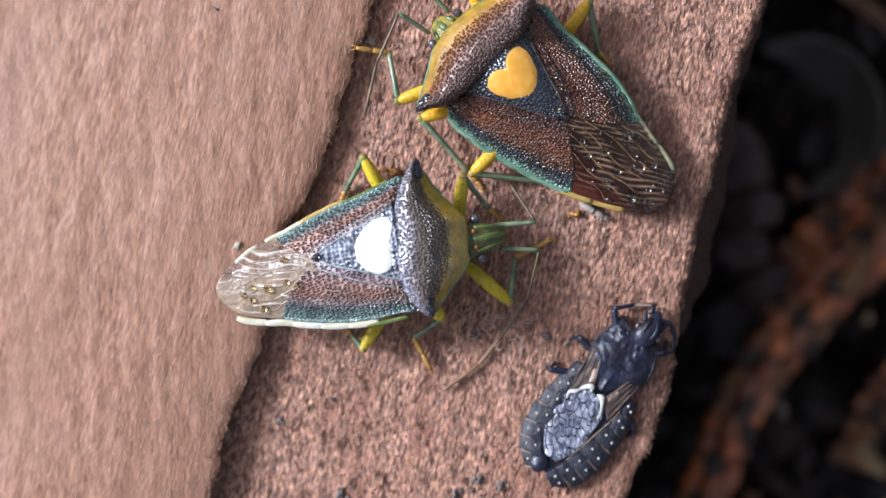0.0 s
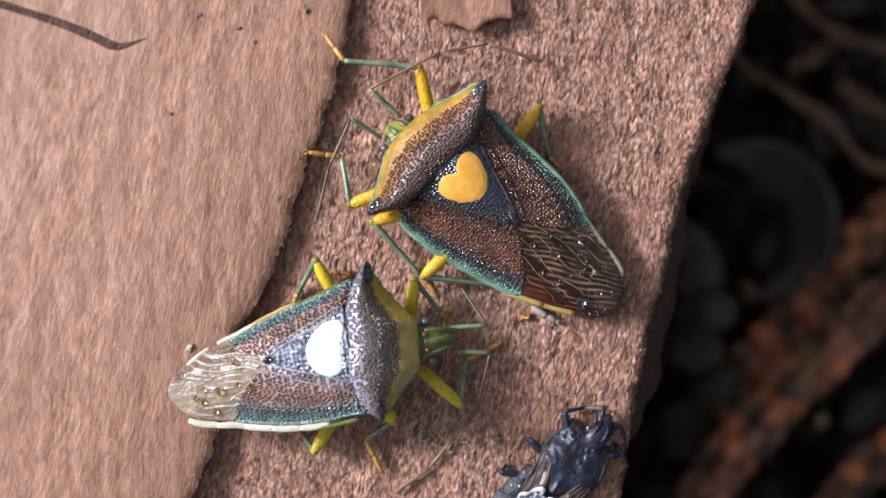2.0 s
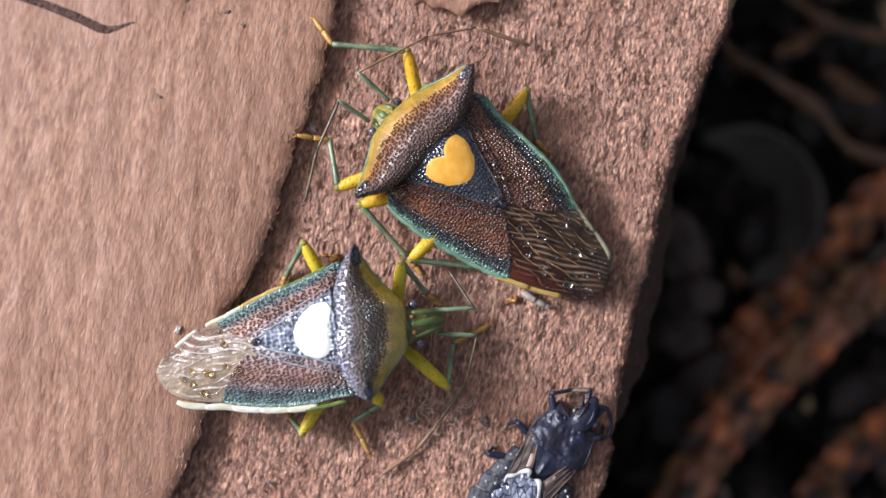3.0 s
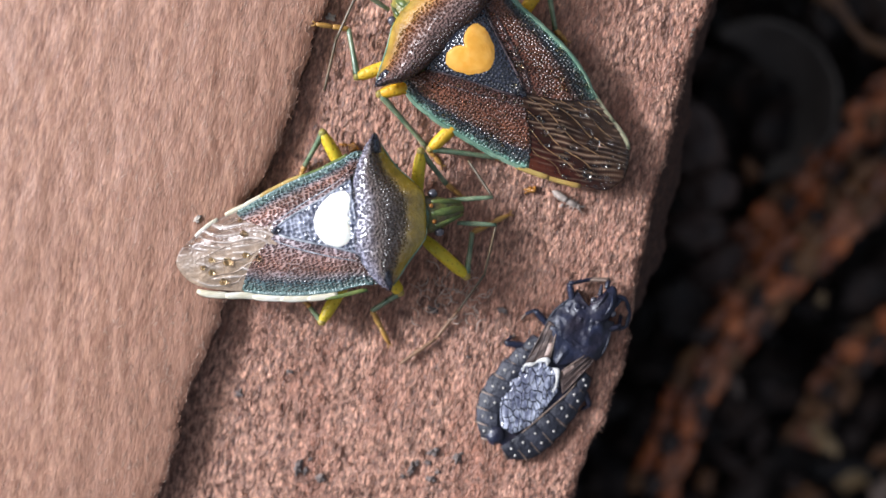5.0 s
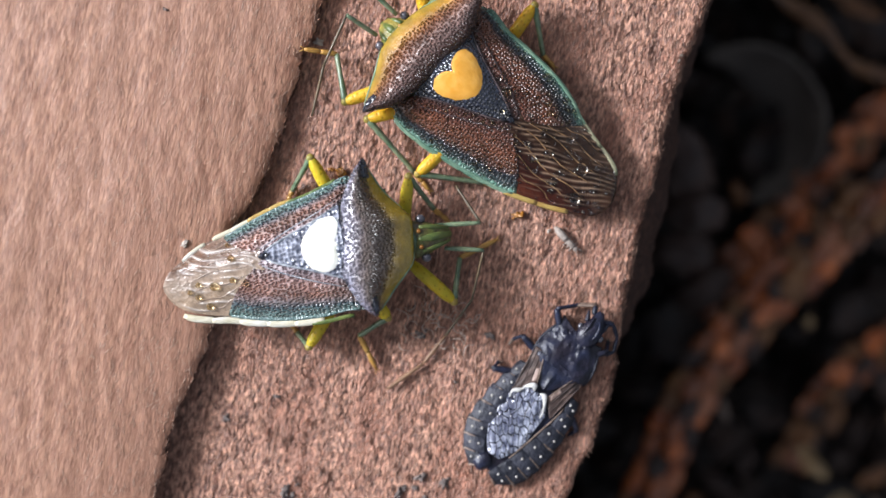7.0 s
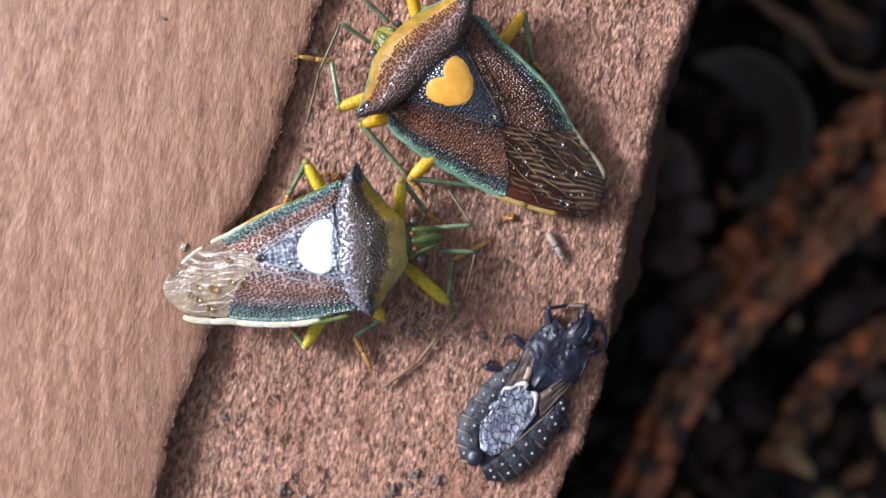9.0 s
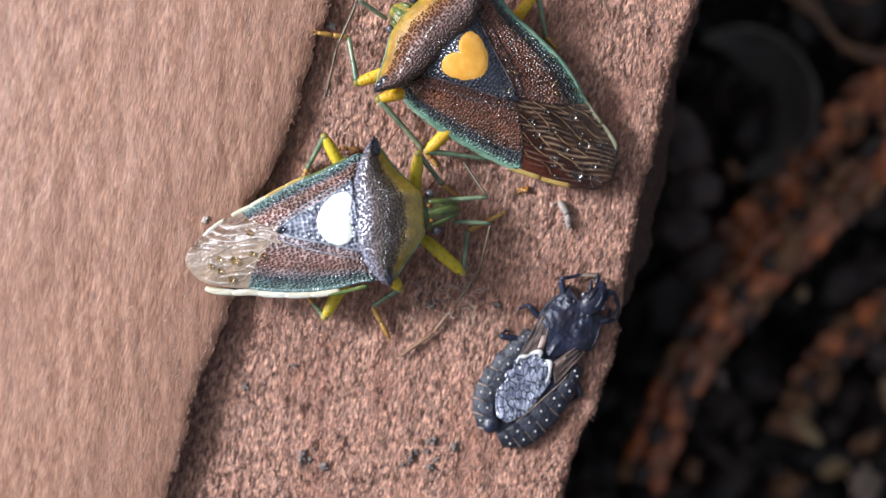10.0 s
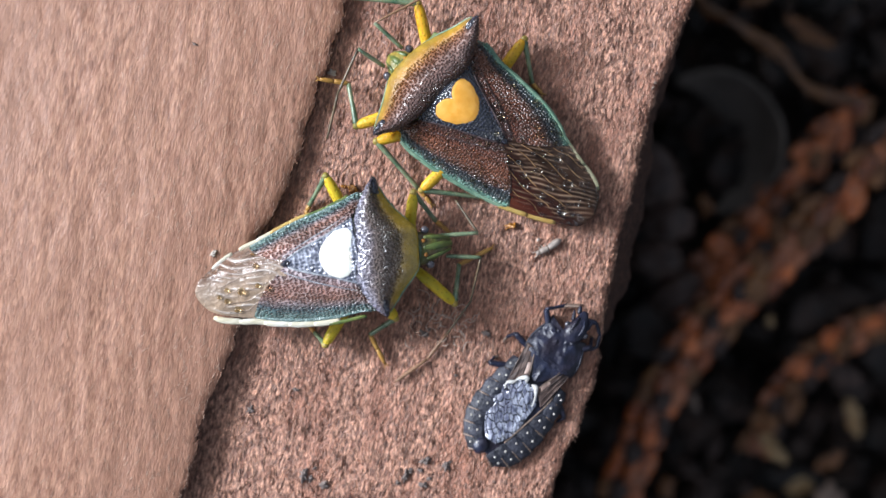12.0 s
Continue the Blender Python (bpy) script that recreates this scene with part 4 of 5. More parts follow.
# ---- flat bug ----
def flat_bug():
    bug = holder("flat_bug", 4.08, -10.48, -0.05, 0, 0, 55.3, "slate-black flat bark bug with a silvery wing membrane, on bark", "flat bug")
    outer = {1: [(-3.6, 0.75), (-3.25, 1.30), (-2.87, 1.65), (-2.2, 1.98), (-1.5, 2.08), (-0.6, 2.02), (0.3, 1.86), (1.0, 1.66), (1.6, 1.45)],
             -1: [(-3.75, 0.2), (-3.58, 0.55), (-3.15, 1.22), (-2.4, 1.58), (-1.5, 1.74), (-0.6, 1.78), (0.3, 1.66), (1.0, 1.45), (1.7, 1.2)]}
    inner = {1: [(-3.6, 0.3), (-3.0, 0.62), (-2.3, 1.02), (-1.3, 1.12), (0.2, 1.22), (1.6, 1.15)], -1: [(-3.75, -0.1), (-2.9, 0.22), (-2.4, 0.40), (-1.2, 0.70), (0.3, 1.02), (1.7, 0.95)]}

    def disc(u, v):
        x = -3.5 + 5.3 * u
        a, b = profile(outer[1], x) - 0.35, -profile(outer[-1], x) + 0.35
        y = b + (a - b) * v
        return Vector((x, y, 0.60 - 0.08 * (2 * v - 1) ** 2 + 0.05 * wob(x, y, 1.5, 31)))

    part("abdomen", plate(disc, 34, 24, 0.45), slate_mat, bug, "flat slate-black abdomen")
    cuts = [1.2, 0.5, -0.28, -1.08, -1.85, -2.5, -3.05, -3.5]
    for sgn in (1, -1):
        for i in range(7):
            x0, x1 = cuts[i] - 0.1 * (sgn < 0), cuts[i + 1] - 0.1 * (sgn < 0)

            def rim(u, v):
                x = x0 + (x1 - x0) * u
                a, b = profile(inner[sgn], x), profile(outer[sgn], x) + 0.06 * math.sin(math.pi * min(1, 0.25 + u))
                lean = 0.30 if i > 2 else 0.16
                return Vector((x - lean * v * (0.4 + 0.6 * u), sgn * (a + (b - a) * v), 0.66 - 0.24 * v ** 2 + 0.05 * math.sin(math.pi * v) + 0.05 * math.sin(math.pi * u) + 0.03 * wob(x * 2, v * 2, 1.6, 63)))

            pl = part("side_plate", plate(lambda u, v: rim(0.01 + 0.98 * u, v), 10, 12, 0.2), plate_mat, bug, "lobed slate side plate")
            part("plate_tip", tube(bmesh.new(), [rim(0.985, 0.45 + 0.57 * k / 6) + Vector((0, 0, 0.012)) for k in range(7)], [0.015, 0.035, 0.05, 0.045], 6, 0.6), tip_mat, pl, "tan seam and tip")
            for u, v in ((0.42, 0.30), (0.55, 0.70)):
                q = rim(u, v)
                part("stud", lump(bmesh.new(), q.x, q.y, q.z + 0.01, 0.06, 0.06, 0.045, 0.2, 2, i), stud_mat, pl, "pale stud")
    part("seam", tube(bmesh.new(), [Vector((x, -profile(inner[-1], x) + 0.02, 0.73)) for x in np.linspace(0.5, -2.6, 20)], [0.02, 0.04, 0.03, 0.02], 6, 0.7), tip_mat, bug, "pale seam beside the wing")

    def film(u, v):
        x = 0.42 - 3.28 * u
        mid = 0.28 + 0.10 * math.sin(math.pi * u)
        w = 0.92 * min(1, 0.55 + 2.2 * u) * (1 - max(0, u - 0.55) ** 2 * 3.4)
        y = w * (2 * v - 1) + mid
        return Vector((x, y, 0.86 - 0.14 * (2 * v - 1) ** 2 + 0.05 * wob(x, y, 2.0, 33) - 0.07 * abs(wob(x, y, 2.6, 34)) - 0.04 * abs(wob(x, y, 5.0, 32))))

    wing = part("membrane", plate(film, 80, 60, 0.08), silver_mat, bug, "crumpled silvery wing membrane")
    part("white_mark", rod([(-0.42, 1.16, 0.80), (-0.12, 1.22, 0.84), (0.10, 0.98, 0.88), (0.36, 0.86, 0.90), (0.58, 0.60, 0.92), (0.40, 0.46, 0.90)], [0.02, 0.05, 0.10, 0.04, 0.09, 0.14, 0.04], 30, 8, 0.35), chalk_mat, wing, "chalk-white wavy mark at the wing base")
    part("white_mark", rod([(0.44, 0.20, 0.91), (0.46, -0.02, 0.92), (0.22, -0.20, 0.90), (-0.12, -0.36, 0.84), (-0.42, -0.42, 0.80)], [0.02, 0.12, 0.07, 0.04, 0.02], 24, 8, 0.35), chalk_mat, wing, "chalk-white wavy mark at the wing base")
    quads = {1: ((2.0, 1.02), (2.0, 1.50), (0.72, 0.50), (-0.10, 1.26)), -1: ((1.75, -0.62), (1.75, -1.08), (0.48, -0.14), (-0.25, -0.80))}
    for sgn in (1, -1):
        a, b, c, d = (Vector((*q, 0)) for q in quads[sgn])

        def cor(u, v):
            p = a.lerp(b, v).lerp(c.lerp(d, v), u)
            p.z = 0.90 - 0.12 * v - 0.04 * u + 0.03 * wob(u * 4, v * 3, 1, 37)
            return p

        cw = part("corium", plate(cor, 24, 14, 0.12), pink_mat, bug, "brownish streaked forewing")
        for v, thick in ((0.03, 0.03), (0.38, 0.025), (0.68, 0.025), (0.98, 0.04)):
            part("wing_rib", tube(bmesh.new(), [cor(0.05 + 0.9 * k / 10, v) + Vector((0, 0, 0.015)) for k in range(11)], [0.02, thick, thick, 0.015], 6, 0.7), tip_mat if v < 0.2 else pink_mat, cw)
        part("wing_streak", plate(lambda u, v: cor(0.50 + 0.38 * u, 0.08 + 0.22 * v) + Vector((0, 0, 0.02)), 10, 4, 0.05), streak_mat, cw, "pale pinkish streak")

    def scut(u, v):
        x = 1.95 - 1.30 * u
        y = (1.0 * (1 - u) ** 0.75 + 0.07) * (2 * v - 1) + 0.17
        return Vector((x, y, 0.95 - 0.10 * u + 0.05 * wob(x, y, 2, 35) - 0.06 * abs(2 * v - 1) + 0.05 * math.exp(-((2 * v - 1) / 0.2) ** 2)))

    part("scutellum", plate(scut, 24, 20, 0.25), slate_mat, bug, "black triangular scutellum")

    def pron(u, v):
        q = 2 * u - 1
        w = 1.34 - 0.10 * v - 0.42 * max(0, v - 0.45) ** 1.3 + 0.05 * math.sin(2 * math.pi * v)
        x = 1.72 + 1.72 * v + 0.22 * v * q * q - 0.12 * q * (1 - v)
        return Vector((x + 0.12 * q, w * q + 0.16, 1.0 - 0.32 * abs(q) ** 3 - 0.16 * v ** 2 + 0.10 * wob(x * 1.1, q * 1.8, 1.5, 36) + 0.04 * wob(x, q * 1.6, 4.0, 38)))

    pronotum = part("pronotum", plate(pron, 52, 36, 0.4), slate_mat, bug, "rough lobed slate-black pronotum")
    for u in (0.0, 1.0):
        part("side_rim", tube(bmesh.new(), [pron(u, 0.05 + 0.85 * k / 12) + Vector((0, 0, -0.02)) for k in range(13)], [0.03, 0.06, 0.06, 0.03], 6), plate_mat, pronotum)
    for u, v, s in ((0.80, 0.80, 0.16), (0.70, 0.88, 0.10), (0.30, 0.85, 0.14), (0.60, 0.62, 0.10), (0.88, 0.62, 0.08)):
        q = pron(u, v)
        part("tubercle", lump(bmesh.new(), q.x, q.y, q.z - 0.02, s, s, s * 0.6, 0.5, 2, int(u * 50)), slate_mat, pronotum)
    head = part("head", rod([(3.2, 0.02, 0.66), (3.7, -0.08, 0.80), (4.2, -0.10, 0.76), (4.75, 0.02, 0.56)], [0.40, 0.52, 0.50, 0.44, 0.30, 0.14], 20, 14, 0.7), slate_mat, bug, "black spiny head")
    for sgn in (1, -1):
        part("eye", lump(bmesh.new(), 3.80, -0.08 + sgn * 0.50, 0.84, 0.16, 0.14, 0.14), eye_mat, head)
        part("spine", rod([(4.1, -0.08 + sgn * 0.38, 0.74), (4.55, -0.02 + sgn * 0.52, 0.66)], [0.12, 0.10, 0.03], 6, 6), slate_mat, head)
        part("head_ridge", rod([(3.55, -0.08 + sgn * 0.22, 1.06), (4.0, -0.08 + sgn * 0.24, 1.08), (4.4, 0.0 + sgn * 0.14, 0.92)], [0.05, 0.10, 0.04], 8, 6), slate_mat, head)
    ant = part("antenna", rod([(4.45, -0.25, 0.6), (4.62, -0.72, 0.5)], [0.10, 0.14, 0.10], 6, 8), slate_mat, bug)
    for a, b in (((4.62, -0.72, 0.5), (4.25, -1.2, 0.35)), ((4.25, -1.2, 0.35), (3.66, -1.42, 0.3)), ((3.66, -1.42, 0.3), (3.32, -1.12, 0.4))):
        part("antenna_segment", rod([a, b], [0.07, 0.10, 0.07], 8, 8), slate_mat, ant)
    ant = part("antenna", rod([(4.5, 0.22, 0.6), (4.85, 0.35, 0.5)], [0.09, 0.12, 0.09], 6, 8), slate_mat, bug)
    part("antenna_segment", rod([(4.85, 0.35, 0.5), (4.45, 0.95, 0.35), (3.95, 1.42, 0.3)], [0.06, 0.08, 0.06], 10, 8), tip_mat, ant)
    for pts in ([(3.0, 0.85, 0.5), (3.80, 1.66, 0.65), (4.52, 0.92, 0.3), (4.95, 0.30, 0.12)],
                [(1.8, 1.3, 0.4), (2.02, 2.18, 0.55), (1.66, 2.40, 0.2), (1.35, 2.42, 0.12)],
                [(0.6, 1.5, 0.35), (0.15, 2.42, 0.5), (0.5, 2.35, 0.15), (0.62, 2.2, 0.1)],
                [(3.0, -0.7, 0.5), (3.5, -1.15, 0.5), (3.9, -1.0, 0.1), (4.05, -0.9, 0.0)],
                [(0.5, -1.3, 0.3), (0.02, -2.06, 0.3), (-0.48, -1.90, -0.1), (-0.65, -1.85, -0.2)]):
        femur = part("femur", rod(pts[:2], [0.12, 0.16, 0.12], 8, 8), slate_mat, bug)
        part("tibia", rod(pts[1:3], [0.10, 0.075, 0.08], 8, 8), slate_mat, femur)
        part("tarsus", rod(pts[2:], [0.08, 0.05], 5, 6), tip_mat, femur)
    part("tail_lobe", lump(bmesh.new(), -3.30, 0.52, 0.55, 0.44, 0.40, 0.32, 0.12, 3, 2), slate_mat, bug, "round black tail lobe")
    return bug


flat_bug()


# ---- springtail ----
springtail = holder("springtail", 5.2, -3.5, 0.0, 0, 0, -40, "tiny pale grey springtail creeping over the bark", "springtail")
part("abdomen", rod([(-0.75, 0, 0.10), (-0.45, 0, 0.2), (-0.02, 0, 0.22)], [0.05, 0.15, 0.17, 0.15], 10, 8), mite_mat, springtail)
front = part("thorax", rod([(0, 0, 0.2), (0.25, 0, 0.2), (0.42, 0, 0.18)], [0.13, 0.15, 0.12], 8, 8), mite_mat, springtail)
part("head", lump(bmesh.new(), 0.52, 0, 0.17, 0.14, 0.12, 0.11, 0.1), mite_mat, front)
for sgn in (1, -1):
    part("feeler", rod([(0.6, sgn * 0.06, 0.18), (0.82, sgn * 0.16, 0.14)], [0.03, 0.015], 5, 5), mite_mat, front)
    for x in (0.05, 0.22, 0.38):
        part("leg", rod([(x, sgn * 0.1, 0.12), (x + 0.03, sgn * 0.26, 0.02)], [0.03, 0.015], 4, 5), mite_mat, front)


# ---- crumbs and scraps on the bark ----
def crumb(name, x, y, size, mat, label, category, seed, z=None):
    r = random.Random(seed)
    bm = bmesh.new()
    base = (layer_z if x < edge_layer(y) else lower_z)(x, y) if z is None else z
    lump(bm, 0, 0, size * 0.3, size, size * r.uniform(0.45, 0.9), size * 0.55, 1.5, 3, seed)
    ob = link(name, bm, mat)
    ob.matrix_basis = pose(x * MM, y * MM, base * MM, 0, 0, r.uniform(0, 360))
    return tagged(ob, label, category, "crumbs on the bark")


for k, (x, y, s) in enumerate(((2.02, -7.6, 0.2), (-6.71, -14.4, 0.33), (-5.74, -14.9, 0.25), (-1.84, -14.5, 0.28), (-0.87, -13.7, 0.25), (-1.0, -14.9, 0.25), (0.11, -14.0, 0.22),
                               (-0.9, -7.6, 0.22), (-9.3, -11.3, 0.2), (-7.08, -10.3, 0.15), (-6.0, 10.5, 0.16), (-8.9, 9.8, 0.14), (-10.6, 10.4, 0.12), (0.6, -9.6, 0.1), (-8.2, 9.2, 0.1), (-11.8, 6.2, 0.12), (-6.4, -14.6, 0.16), (-6.2, -14.1, 0.12), (-1.6, -14.2, 0.14), (-1.1, -14.2, 0.16), (-0.7, -14.6, 0.14), (0.3, -13.8, 0.1), (-2.2, -14.8, 0.12), (2.2, -7.7, 0.1), (-0.7, -7.4, 0.1))):
    crumb("dark_crumb", x, y, 0.78 * s, crumb_mat, "tiny dark crumb of dirt on the bark", "crumb", 40 + k)
for k, (x, y, s, m) in enumerate(((3.25, -2.45, 0.22, resin_mat), (-4.3, -0.7, 0.22, resin_mat), (-4.75, -0.55, 0.12, resin_mat))):
    crumb("resin_bead", x, y, s, m, "small amber bead on the bark", "resin bead", 80 + k)
for k, (x, y, s) in enumerate(((4.54, -3.1, 0.10), (10.05, 4.16, 0.10), (10.15, 4.4, 0.07), (-5.3, 4.9, 0.14), (-10.9, -3.7, 0.13))):
    crumb("pale_crumb", x, y, s, tip_mat if x > 5 else pale_mat, "tiny pale crumb on the bark", "crumb", 90 + k)

bm = bmesh.new()
r = random.Random(12)
for k in range(44):
    x, y = r.gauss(-0.2, 0.9), r.gauss(-7.2, 0.6)
    a = r.uniform(0, 6.28)
    ln = r.uniform(0.3, 0.8)
    tube(bm, line([(x, y, 0.08 + 0.1 * r.random()), (x + ln * 0.5 * math.cos(a), y + ln * 0.5 * math.sin(a), 0.22 + 0.2 * r.random()),
                   (x + ln * math.cos(a + 0.6), y + ln * math.sin(a + 0.6), 0.06)], 7), [0.014, 0.022, 0.012], 4)
tagged(link("silk_tuft", bm, silk_mat), "wispy tuft of grey silk fibres on the bark", "silk tuft")

# a curled flake at the far end, and a crack in the raised layer
bm = plate(lambda u, v: Vector((-1.2 + 3.9 * u + 0.2 * wob(v * 3, u * 5, 1, 51), 10.25 + 0.35 * wob(u * 4, 0, 1.6, 52) * (1 - v) - 0.4 * math.sin(math.pi * u) * (1 - v) + 4 * v, 0.25 + 0.45 * (1 - v) + 0.15 * wob(u * 4, v * 3, 1, 53))), 40, 16, 0.18)
tagged(link("bark_flake", bm, outer_mat), "small loose flake of brown bark lifting at its edge", "bark flake")
pts = [Vector((x, y, layer_z(x, y))) for x, y in [(p.x, p.y) for p in line([(-21, 11.6, 0), (-18.9, 10.9, 0), (-16.5, 10.1, 0), (-15.2, 9.55, 0), (-14.1, 9.1, 0), (-12.9, 9.4, 0)], 50)]]
tagged(link("bark_crack", tube(bmesh.new(), pts, [0.22, 0.17, 0.2, 0.2, 0.03], 8, 0.25), broken_mat), "dark wandering crack in the raised bark layer", "crack", "", "structure")


# ---- the ground beyond the bark edge ----
rows = []
for x in np.concatenate([[-3000, -700, -200, -90], np.linspace(-50, 50, 70), [90, 200, 700, 3000]]):
    rows.append([(x, y, -24 + 1.6 * wob(x, y, 0.16, 61) + 0.6 * wob(x, y, 0.6, 62)) for y in np.concatenate([[-3000, -700, -200, -90], np.linspace(-45, 45, 70), [90, 200, 700, 3000]])])
sheet("ground", rows, shaded_soil_mat, "dark damp soil under leaf litter, its colour deepened for the shade of the hollow", "ground")
bm = plate(lambda u, v: Vector((-30 + 35 * u - 4 * v + 0.6 * wob(u * 9, v * 9, 1, 71), -29 + 54 * v, -5.7 - 10 * max(0.0, 0.62 - u) + 0.3 * wob(u * 9, v * 9, 1, 72))), 20, 24, 16)
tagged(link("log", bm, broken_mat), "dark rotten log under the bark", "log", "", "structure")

verts, faces = [], []
r = random.Random(21)
for _ in range(1500):
    x, y = r.uniform(4, 42), r.uniform(-32, 26)
    z = r.uniform(-24, -19.5) - 0.02 * max(0, 14 - x)
    s = r.uniform(0.5, 2.4)
    m = Euler((r.gauss(0, 0.5), r.gauss(0, 0.5), r.uniform(0, 6.28))).to_matrix()
    n = r.choice((5, 6, 7))
    o = len(verts)
    asp = r.uniform(0.25, 0.9)
    for lift in (0.0, -0.12):
        for k in range(n):
            a = 2 * math.pi * k / n
            q = m @ Vector((s * math.cos(a) * r.uniform(0.75, 1.1), s * asp * math.sin(a) * r.uniform(0.75, 1.1), lift + 0.25 * s * math.cos(a) ** 2))
            verts.append((x + q.x, y + q.y, z + q.z))
    faces += [tuple(range(o, o + n)), tuple(range(o + 2 * n - 1, o + n - 1, -1))]
    faces += [(o + k, o + n + k, o + n + (k + 1) % n, o + (k + 1) % n) for k in range(n)]
litter = cells("leaf_litter", verts, faces, shaded_litter_mat, "dark brown scraps of dead leaves and bark litter, coloured darker for the shade of the hollow", "leaf litter")

# nut shell: only the lit inner wall is built, the shaded half left out
def lit_crescent(u, v):
    a = radians(-78 + 205 * u)
    s = radians(9 + 50 * (2 * u - 1) ** 2)
    s += (radians(70) - s) * v
    rr, zz = 4.4 * math.sin(s), -4.4 * math.cos(s)
    rr *= 1 + 0.03 * wob(u * 6, v * 3, 1, 81)
    return Vector((rr * math.cos(a), rr * math.sin(a), zz))


shell = link("nut_shell", plate(lit_crescent, 40, 16, 0.4), shell_mat)
shell.matrix_basis = pose(15.6 * MM, 2.0 * MM, -15.8 * MM, 0, -4, -8)
part("worn_rim", tube(bmesh.new(), [lit_crescent(k / 30, 1) - Vector((0, 0, 0.12)) for k in range(31)], [0.04, 0.15, 0.13, 0.15, 0.04], 8), shell_mat, shell)
tagged(shell, "lit crescent of a rounded grey-brown nut shell in the litter, its shaded half left out", "nut shell")


# dead conifer twig with scale leaves
def twig(pts, count, size, z, seed):
    t = holder("conifer_twig", 0, 0, 0, 0, 0, 0, "dead reddish-brown conifer twig with scale leaves", "twig", "dead conifer twigs")
    r = random.Random(seed)
    path = line([(x, y, z + 0.6 * wob(x, y, 0.3, seed)) for x, y in pts], count * 2)
    part("stem", tube(bmesh.new(), path, [0.55 * size, 0.5 * size, 0.35 * size], 8), scale_mat, t)
    for i in range(count):
        p, d = path[2 * i], (path[min(2 * i + 1, len(path) - 1)] - path[max(2 * i - 1, 0)]).normalized()
        n = Vector((-d.y, d.x, 0))
        for sd, up in ((1, 0.1), (-1, 0.1), (0.2 * (-1) ** i, 0.8)):
            a = p + n * sd * 0.42 * size + Vector((0, 0, 0.4 * up * size))
            b = a + d * size * r.uniform(1.15, 1.6) + n * sd * size * r.uniform(0.35, 0.75) + Vector((0, 0, size * (0.2 + 0.2 * up)))
            part("scale_leaf", rod([a - d * 0.3 * size, a.lerp(b, 0.5) + Vector((0, 0, 0.12 * size)), b], [0.2 * size, 0.45 * size, 0.5 * size, 0.4 * size, 0.08 * size], 9, 8, 0.5), r.choice((scale_mat, scale_mat, scale_mat, curl_mat, chunk_mat)), t)
    return t


twig([(26, 2.5), (22.2, -1.7), (19.6, -4.2), (17.4, -6.2), (15.4, -8.5), (13.1, -11.3), (11.7, -14.2), (10.4, -17.5)], 22, 1.15, -15.6, 3)
twig([(24.5, 4.5), (21.2, 0.6), (18.5, -2.2), (16.0, -4.6), (13.6, -7.4)], 11, 1.0, -18.0, 4)
twig([(27, -8), (23.5, -9.5), (20.5, -12), (18.6, -15.5)], 10, 0.9, -18.5, 6)

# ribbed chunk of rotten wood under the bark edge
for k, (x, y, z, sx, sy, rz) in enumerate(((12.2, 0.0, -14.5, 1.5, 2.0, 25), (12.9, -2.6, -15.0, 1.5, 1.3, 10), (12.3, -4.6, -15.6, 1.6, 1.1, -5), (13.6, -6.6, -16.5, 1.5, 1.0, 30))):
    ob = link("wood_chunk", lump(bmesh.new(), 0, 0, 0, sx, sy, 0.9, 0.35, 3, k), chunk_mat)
    ob.matrix_basis = pose(x * MM, y * MM, z * MM, 15, -10, rz)
    tagged(ob, "rounded chunk of dark grey rotten wood in the litter", "wood chunk", "wood chunks")
for k, pts in enumerate(([(14.0, 11.0, -15.2), (15.1, 9.3, -14.6), (16.2, 8.7, -14.3), (17.5, 7.9, -14.4), (19.2, 6.7, -14.6), (20.7, 5.1, -15), (22.2, 4.5, -15.2), (25.0, 4.3, -15.6)], [(17, 14, -17), (20, 11.5, -16.5), (24, 10.5, -17)])):
    tagged(link("leaf_strip", rod([(a, b, c + 0.25 * (-1) ** q) for q, (a, b, c) in enumerate(pts)], [0.05, 0.42, 0.2, 0.5, 0.22, 0.42, 0.05], 44, 8, 0.35), amber_mat), "curled amber strip of dead leaf in the litter", "leaf strip", "leaf strips")
for k, (x, y, size, m) in enumerate(((18.9, -8.1, 0.32, straw_mat), (14.4, -12.5, 0.45, tip_mat), (15.7, -7.7, 0.55, tip_mat), (19.2, -3.3, 0.75, curl_mat), (21.1, -3.9, 0.8, tip_mat), (9.8, -17.0, 0.6, tip_mat),
                                     (12.7, -12.3, 0.5, curl_mat), (13.0, -17.6, 0.5, curl_mat), (15.2, -1.6, 0.5, curl_mat), (18.0, -18.4, 0.7, curl_mat), (23.0, -9.5, 0.8, curl_mat), (22.2, -18.5, 0.9, tip_mat))):
    crumb("litter_crumb", x, y, size, m, "small tan crumb of leaf litter", "crumb", 200 + k, -15.6 - 0.6 * r.random())


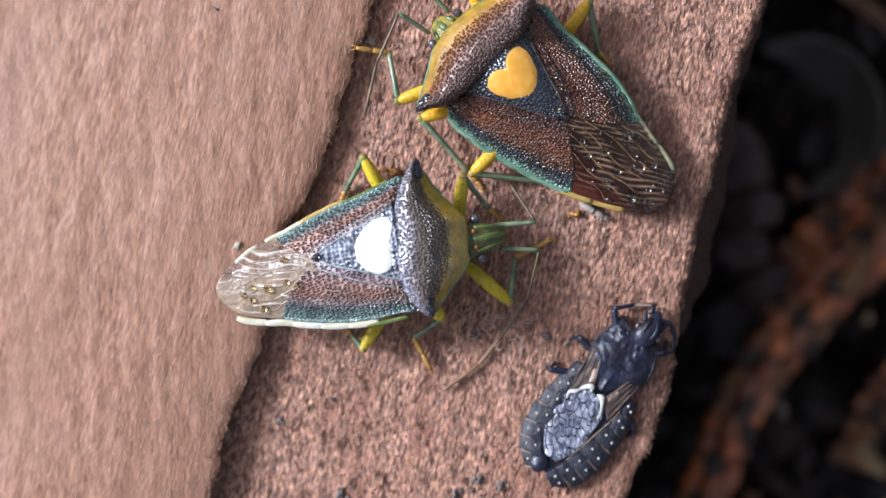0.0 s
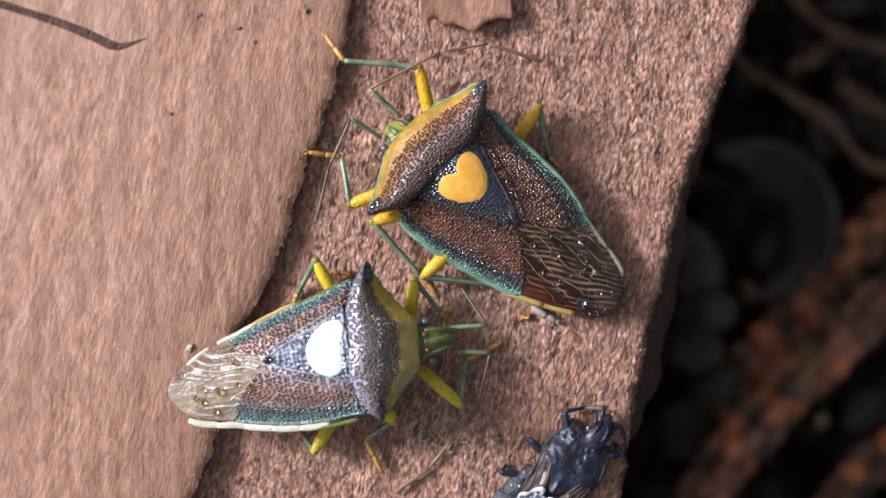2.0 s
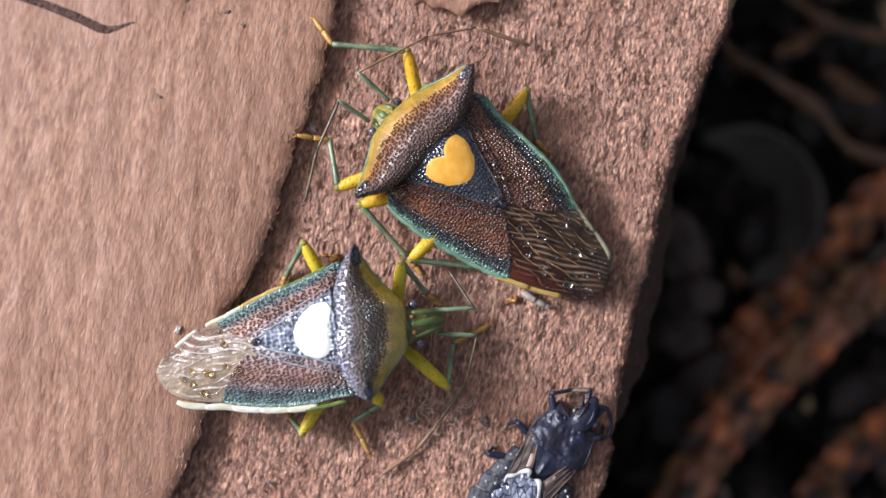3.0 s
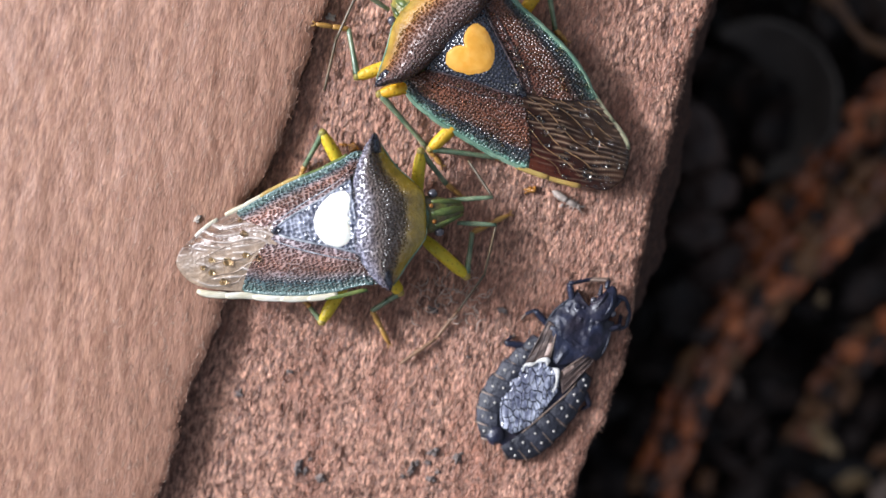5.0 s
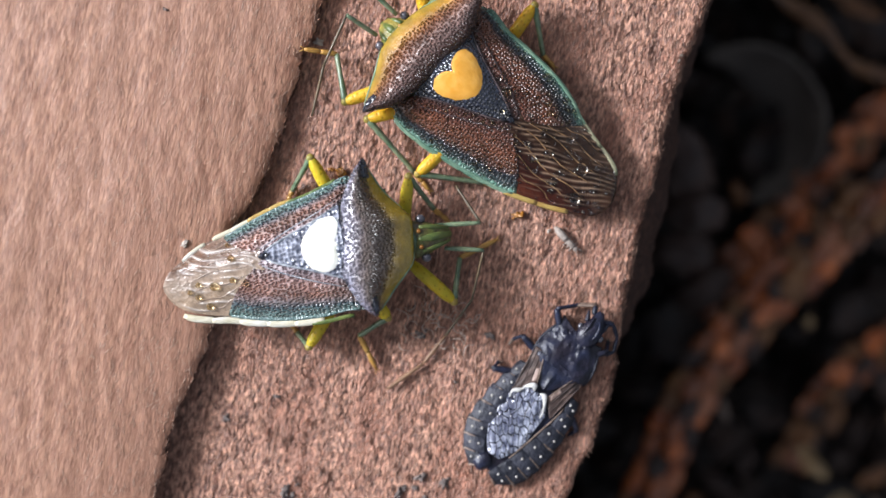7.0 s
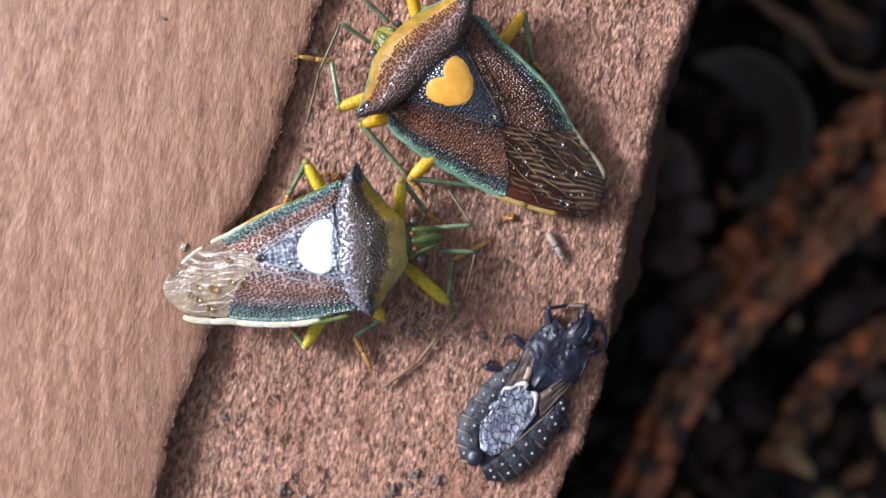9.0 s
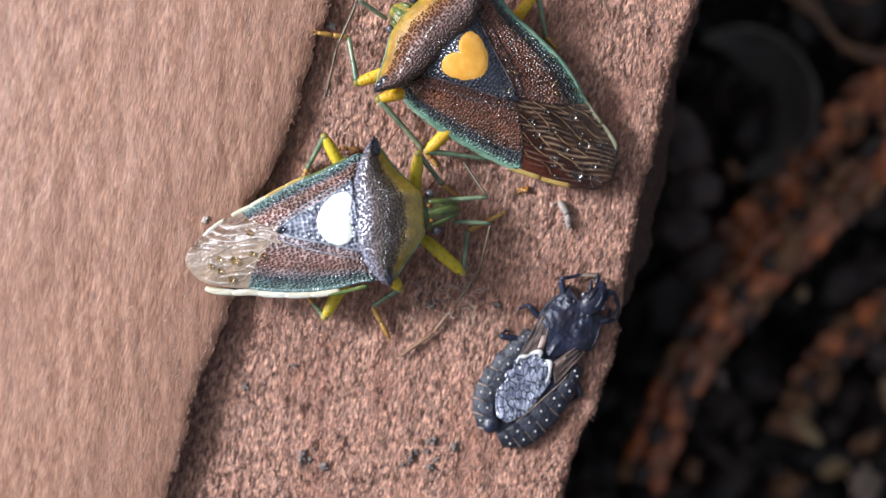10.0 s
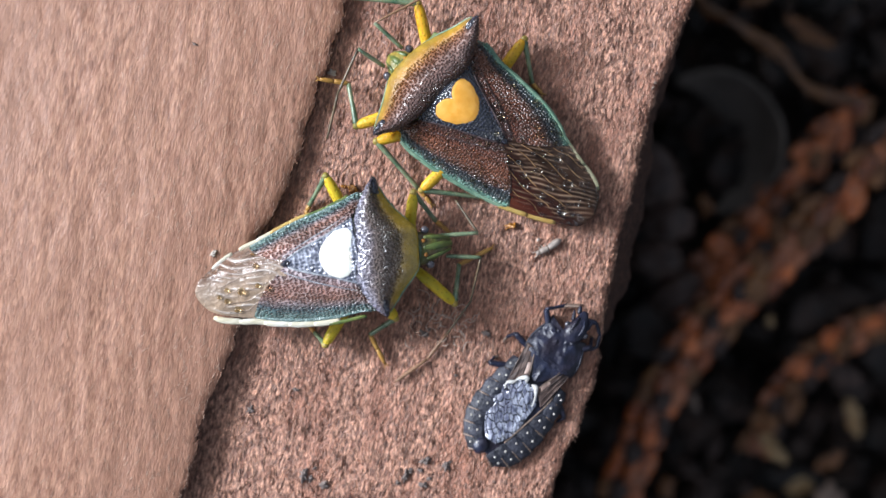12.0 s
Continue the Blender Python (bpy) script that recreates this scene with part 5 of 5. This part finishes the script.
def dead_leaf(x, y, z, length, width, turn, mat, seed):
    """A curled scrap of dead leaf with a midrib."""
    leaf = link("dead_leaf", plate(lambda u, v: Vector((length * (u - 0.5), width * (v - 0.5) * math.sin(math.pi * (0.08 + 0.86 * u)) ** 0.7 + 0.15 * wob(u * 4, 0, 1, seed),
                                                        0.5 * width * (v - 0.5) ** 2 + 0.35 * wob(u * 3, v * 2, 1, seed + 1) + 0.4 * (u - 0.5) ** 2)), 20, 8, 0.08), mat)
    leaf.matrix_basis = pose(x * MM, y * MM, z * MM, 12 * math.sin(seed), 14 * math.cos(seed * 1.7), turn)
    part("midrib", rod([(-0.48 * length, 0, 0.12), (0, 0, 0.10), (0.48 * length, 0, 0.14)], [0.05, 0.08, 0.03], 10, 6), mat, leaf)
    return tagged(leaf, "small curled scrap of dead tan leaf in the litter", "dead leaf", "dead leaves in the litter")


for k, (x, y, length, width, turn, m) in enumerate(((19.2, -15.4, 2.2, 0.9, -48, straw_mat), (20.6, -13.2, 1.9, 1.0, 70, curl_mat), (17.4, -13.4, 2.2, 0.8, -25, chunk_mat), (22.4, -16.2, 2.0, 0.8, 30, curl_mat), (18.2, -18.6, 2.4, 0.9, -60, chunk_mat),
                                                    (14.8, -17.0, 2.6, 0.8, -42, chunk_mat), (23.2, -11.2, 2.4, 1.1, -20, chunk_mat), (16.0, -15.6, 1.8, 0.7, 65, chunk_mat), (24.4, -14.0, 2.2, 0.9, -75, straw_mat), (11.8, -18.8, 2.2, 0.8, 15, chunk_mat), (20.9, -17.8, 1.8, 0.9, 10, straw_mat),
                                                    (21.6, 8.4, 3.2, 0.9, -28, curl_mat), (18.6, 10.4, 2.8, 0.8, 30, curl_mat), (23.8, 11.6, 2.6, 1.2, -70, straw_mat), (23.4, 2.4, 2.2, 1.0, 40, chunk_mat), (20.2, 13.0, 2.6, 0.9, 5, chunk_mat))):
    dead_leaf(x, y, -16.4 - 1.2 * (k % 3), length, width, turn, m, k + 1.0)

# focus on the backs of the insects
cam.data.dof.use_dof = True
cam.data.dof.focus_object = drops[0]
cam.data.dof.aperture_fstop = 22


def motions():
    def at(t, x, y, turn):
        return (t, pose(x * MM, y * MM, lower_z(x, y) * MM, 0, 0, turn))

    walk(springtail, [at(0, 4.1, -2.35, -30), at(3.2, 4.3, -2.5, -30), at(4.8, 4.75, -2.85, -32), at(5.5, 4.9, -3.05, -34), at(6.5, 5.25, -3.4, -38), at(7.0, 5.3, -3.5, -48),
                      at(7.5, 5.4, -3.62, -50), at(9.5, 5.24, -3.7, -58), at(10.0, 5.19, -3.55, -60), at(10.5, 5.2, -3.45, -70), at(10.8, 5.2, -3.45, -85),
                      at(11.1, 5.22, -3.48, -115), at(11.4, 5.2, -3.5, -138), at(12.0, 5.02, -3.5, -146)])
    walk(front, [(0, pose(0, 0, 0)), (6.5, pose(0, 0, 0, 0, 0, 4)), (9.5, pose(0, 0, 0, 0, 0, -12)), (10.8, pose(0, 0, 0, 0, 0, -35)), (12.0, pose(0, 0, 0, 0, 0, -8))])


motions()
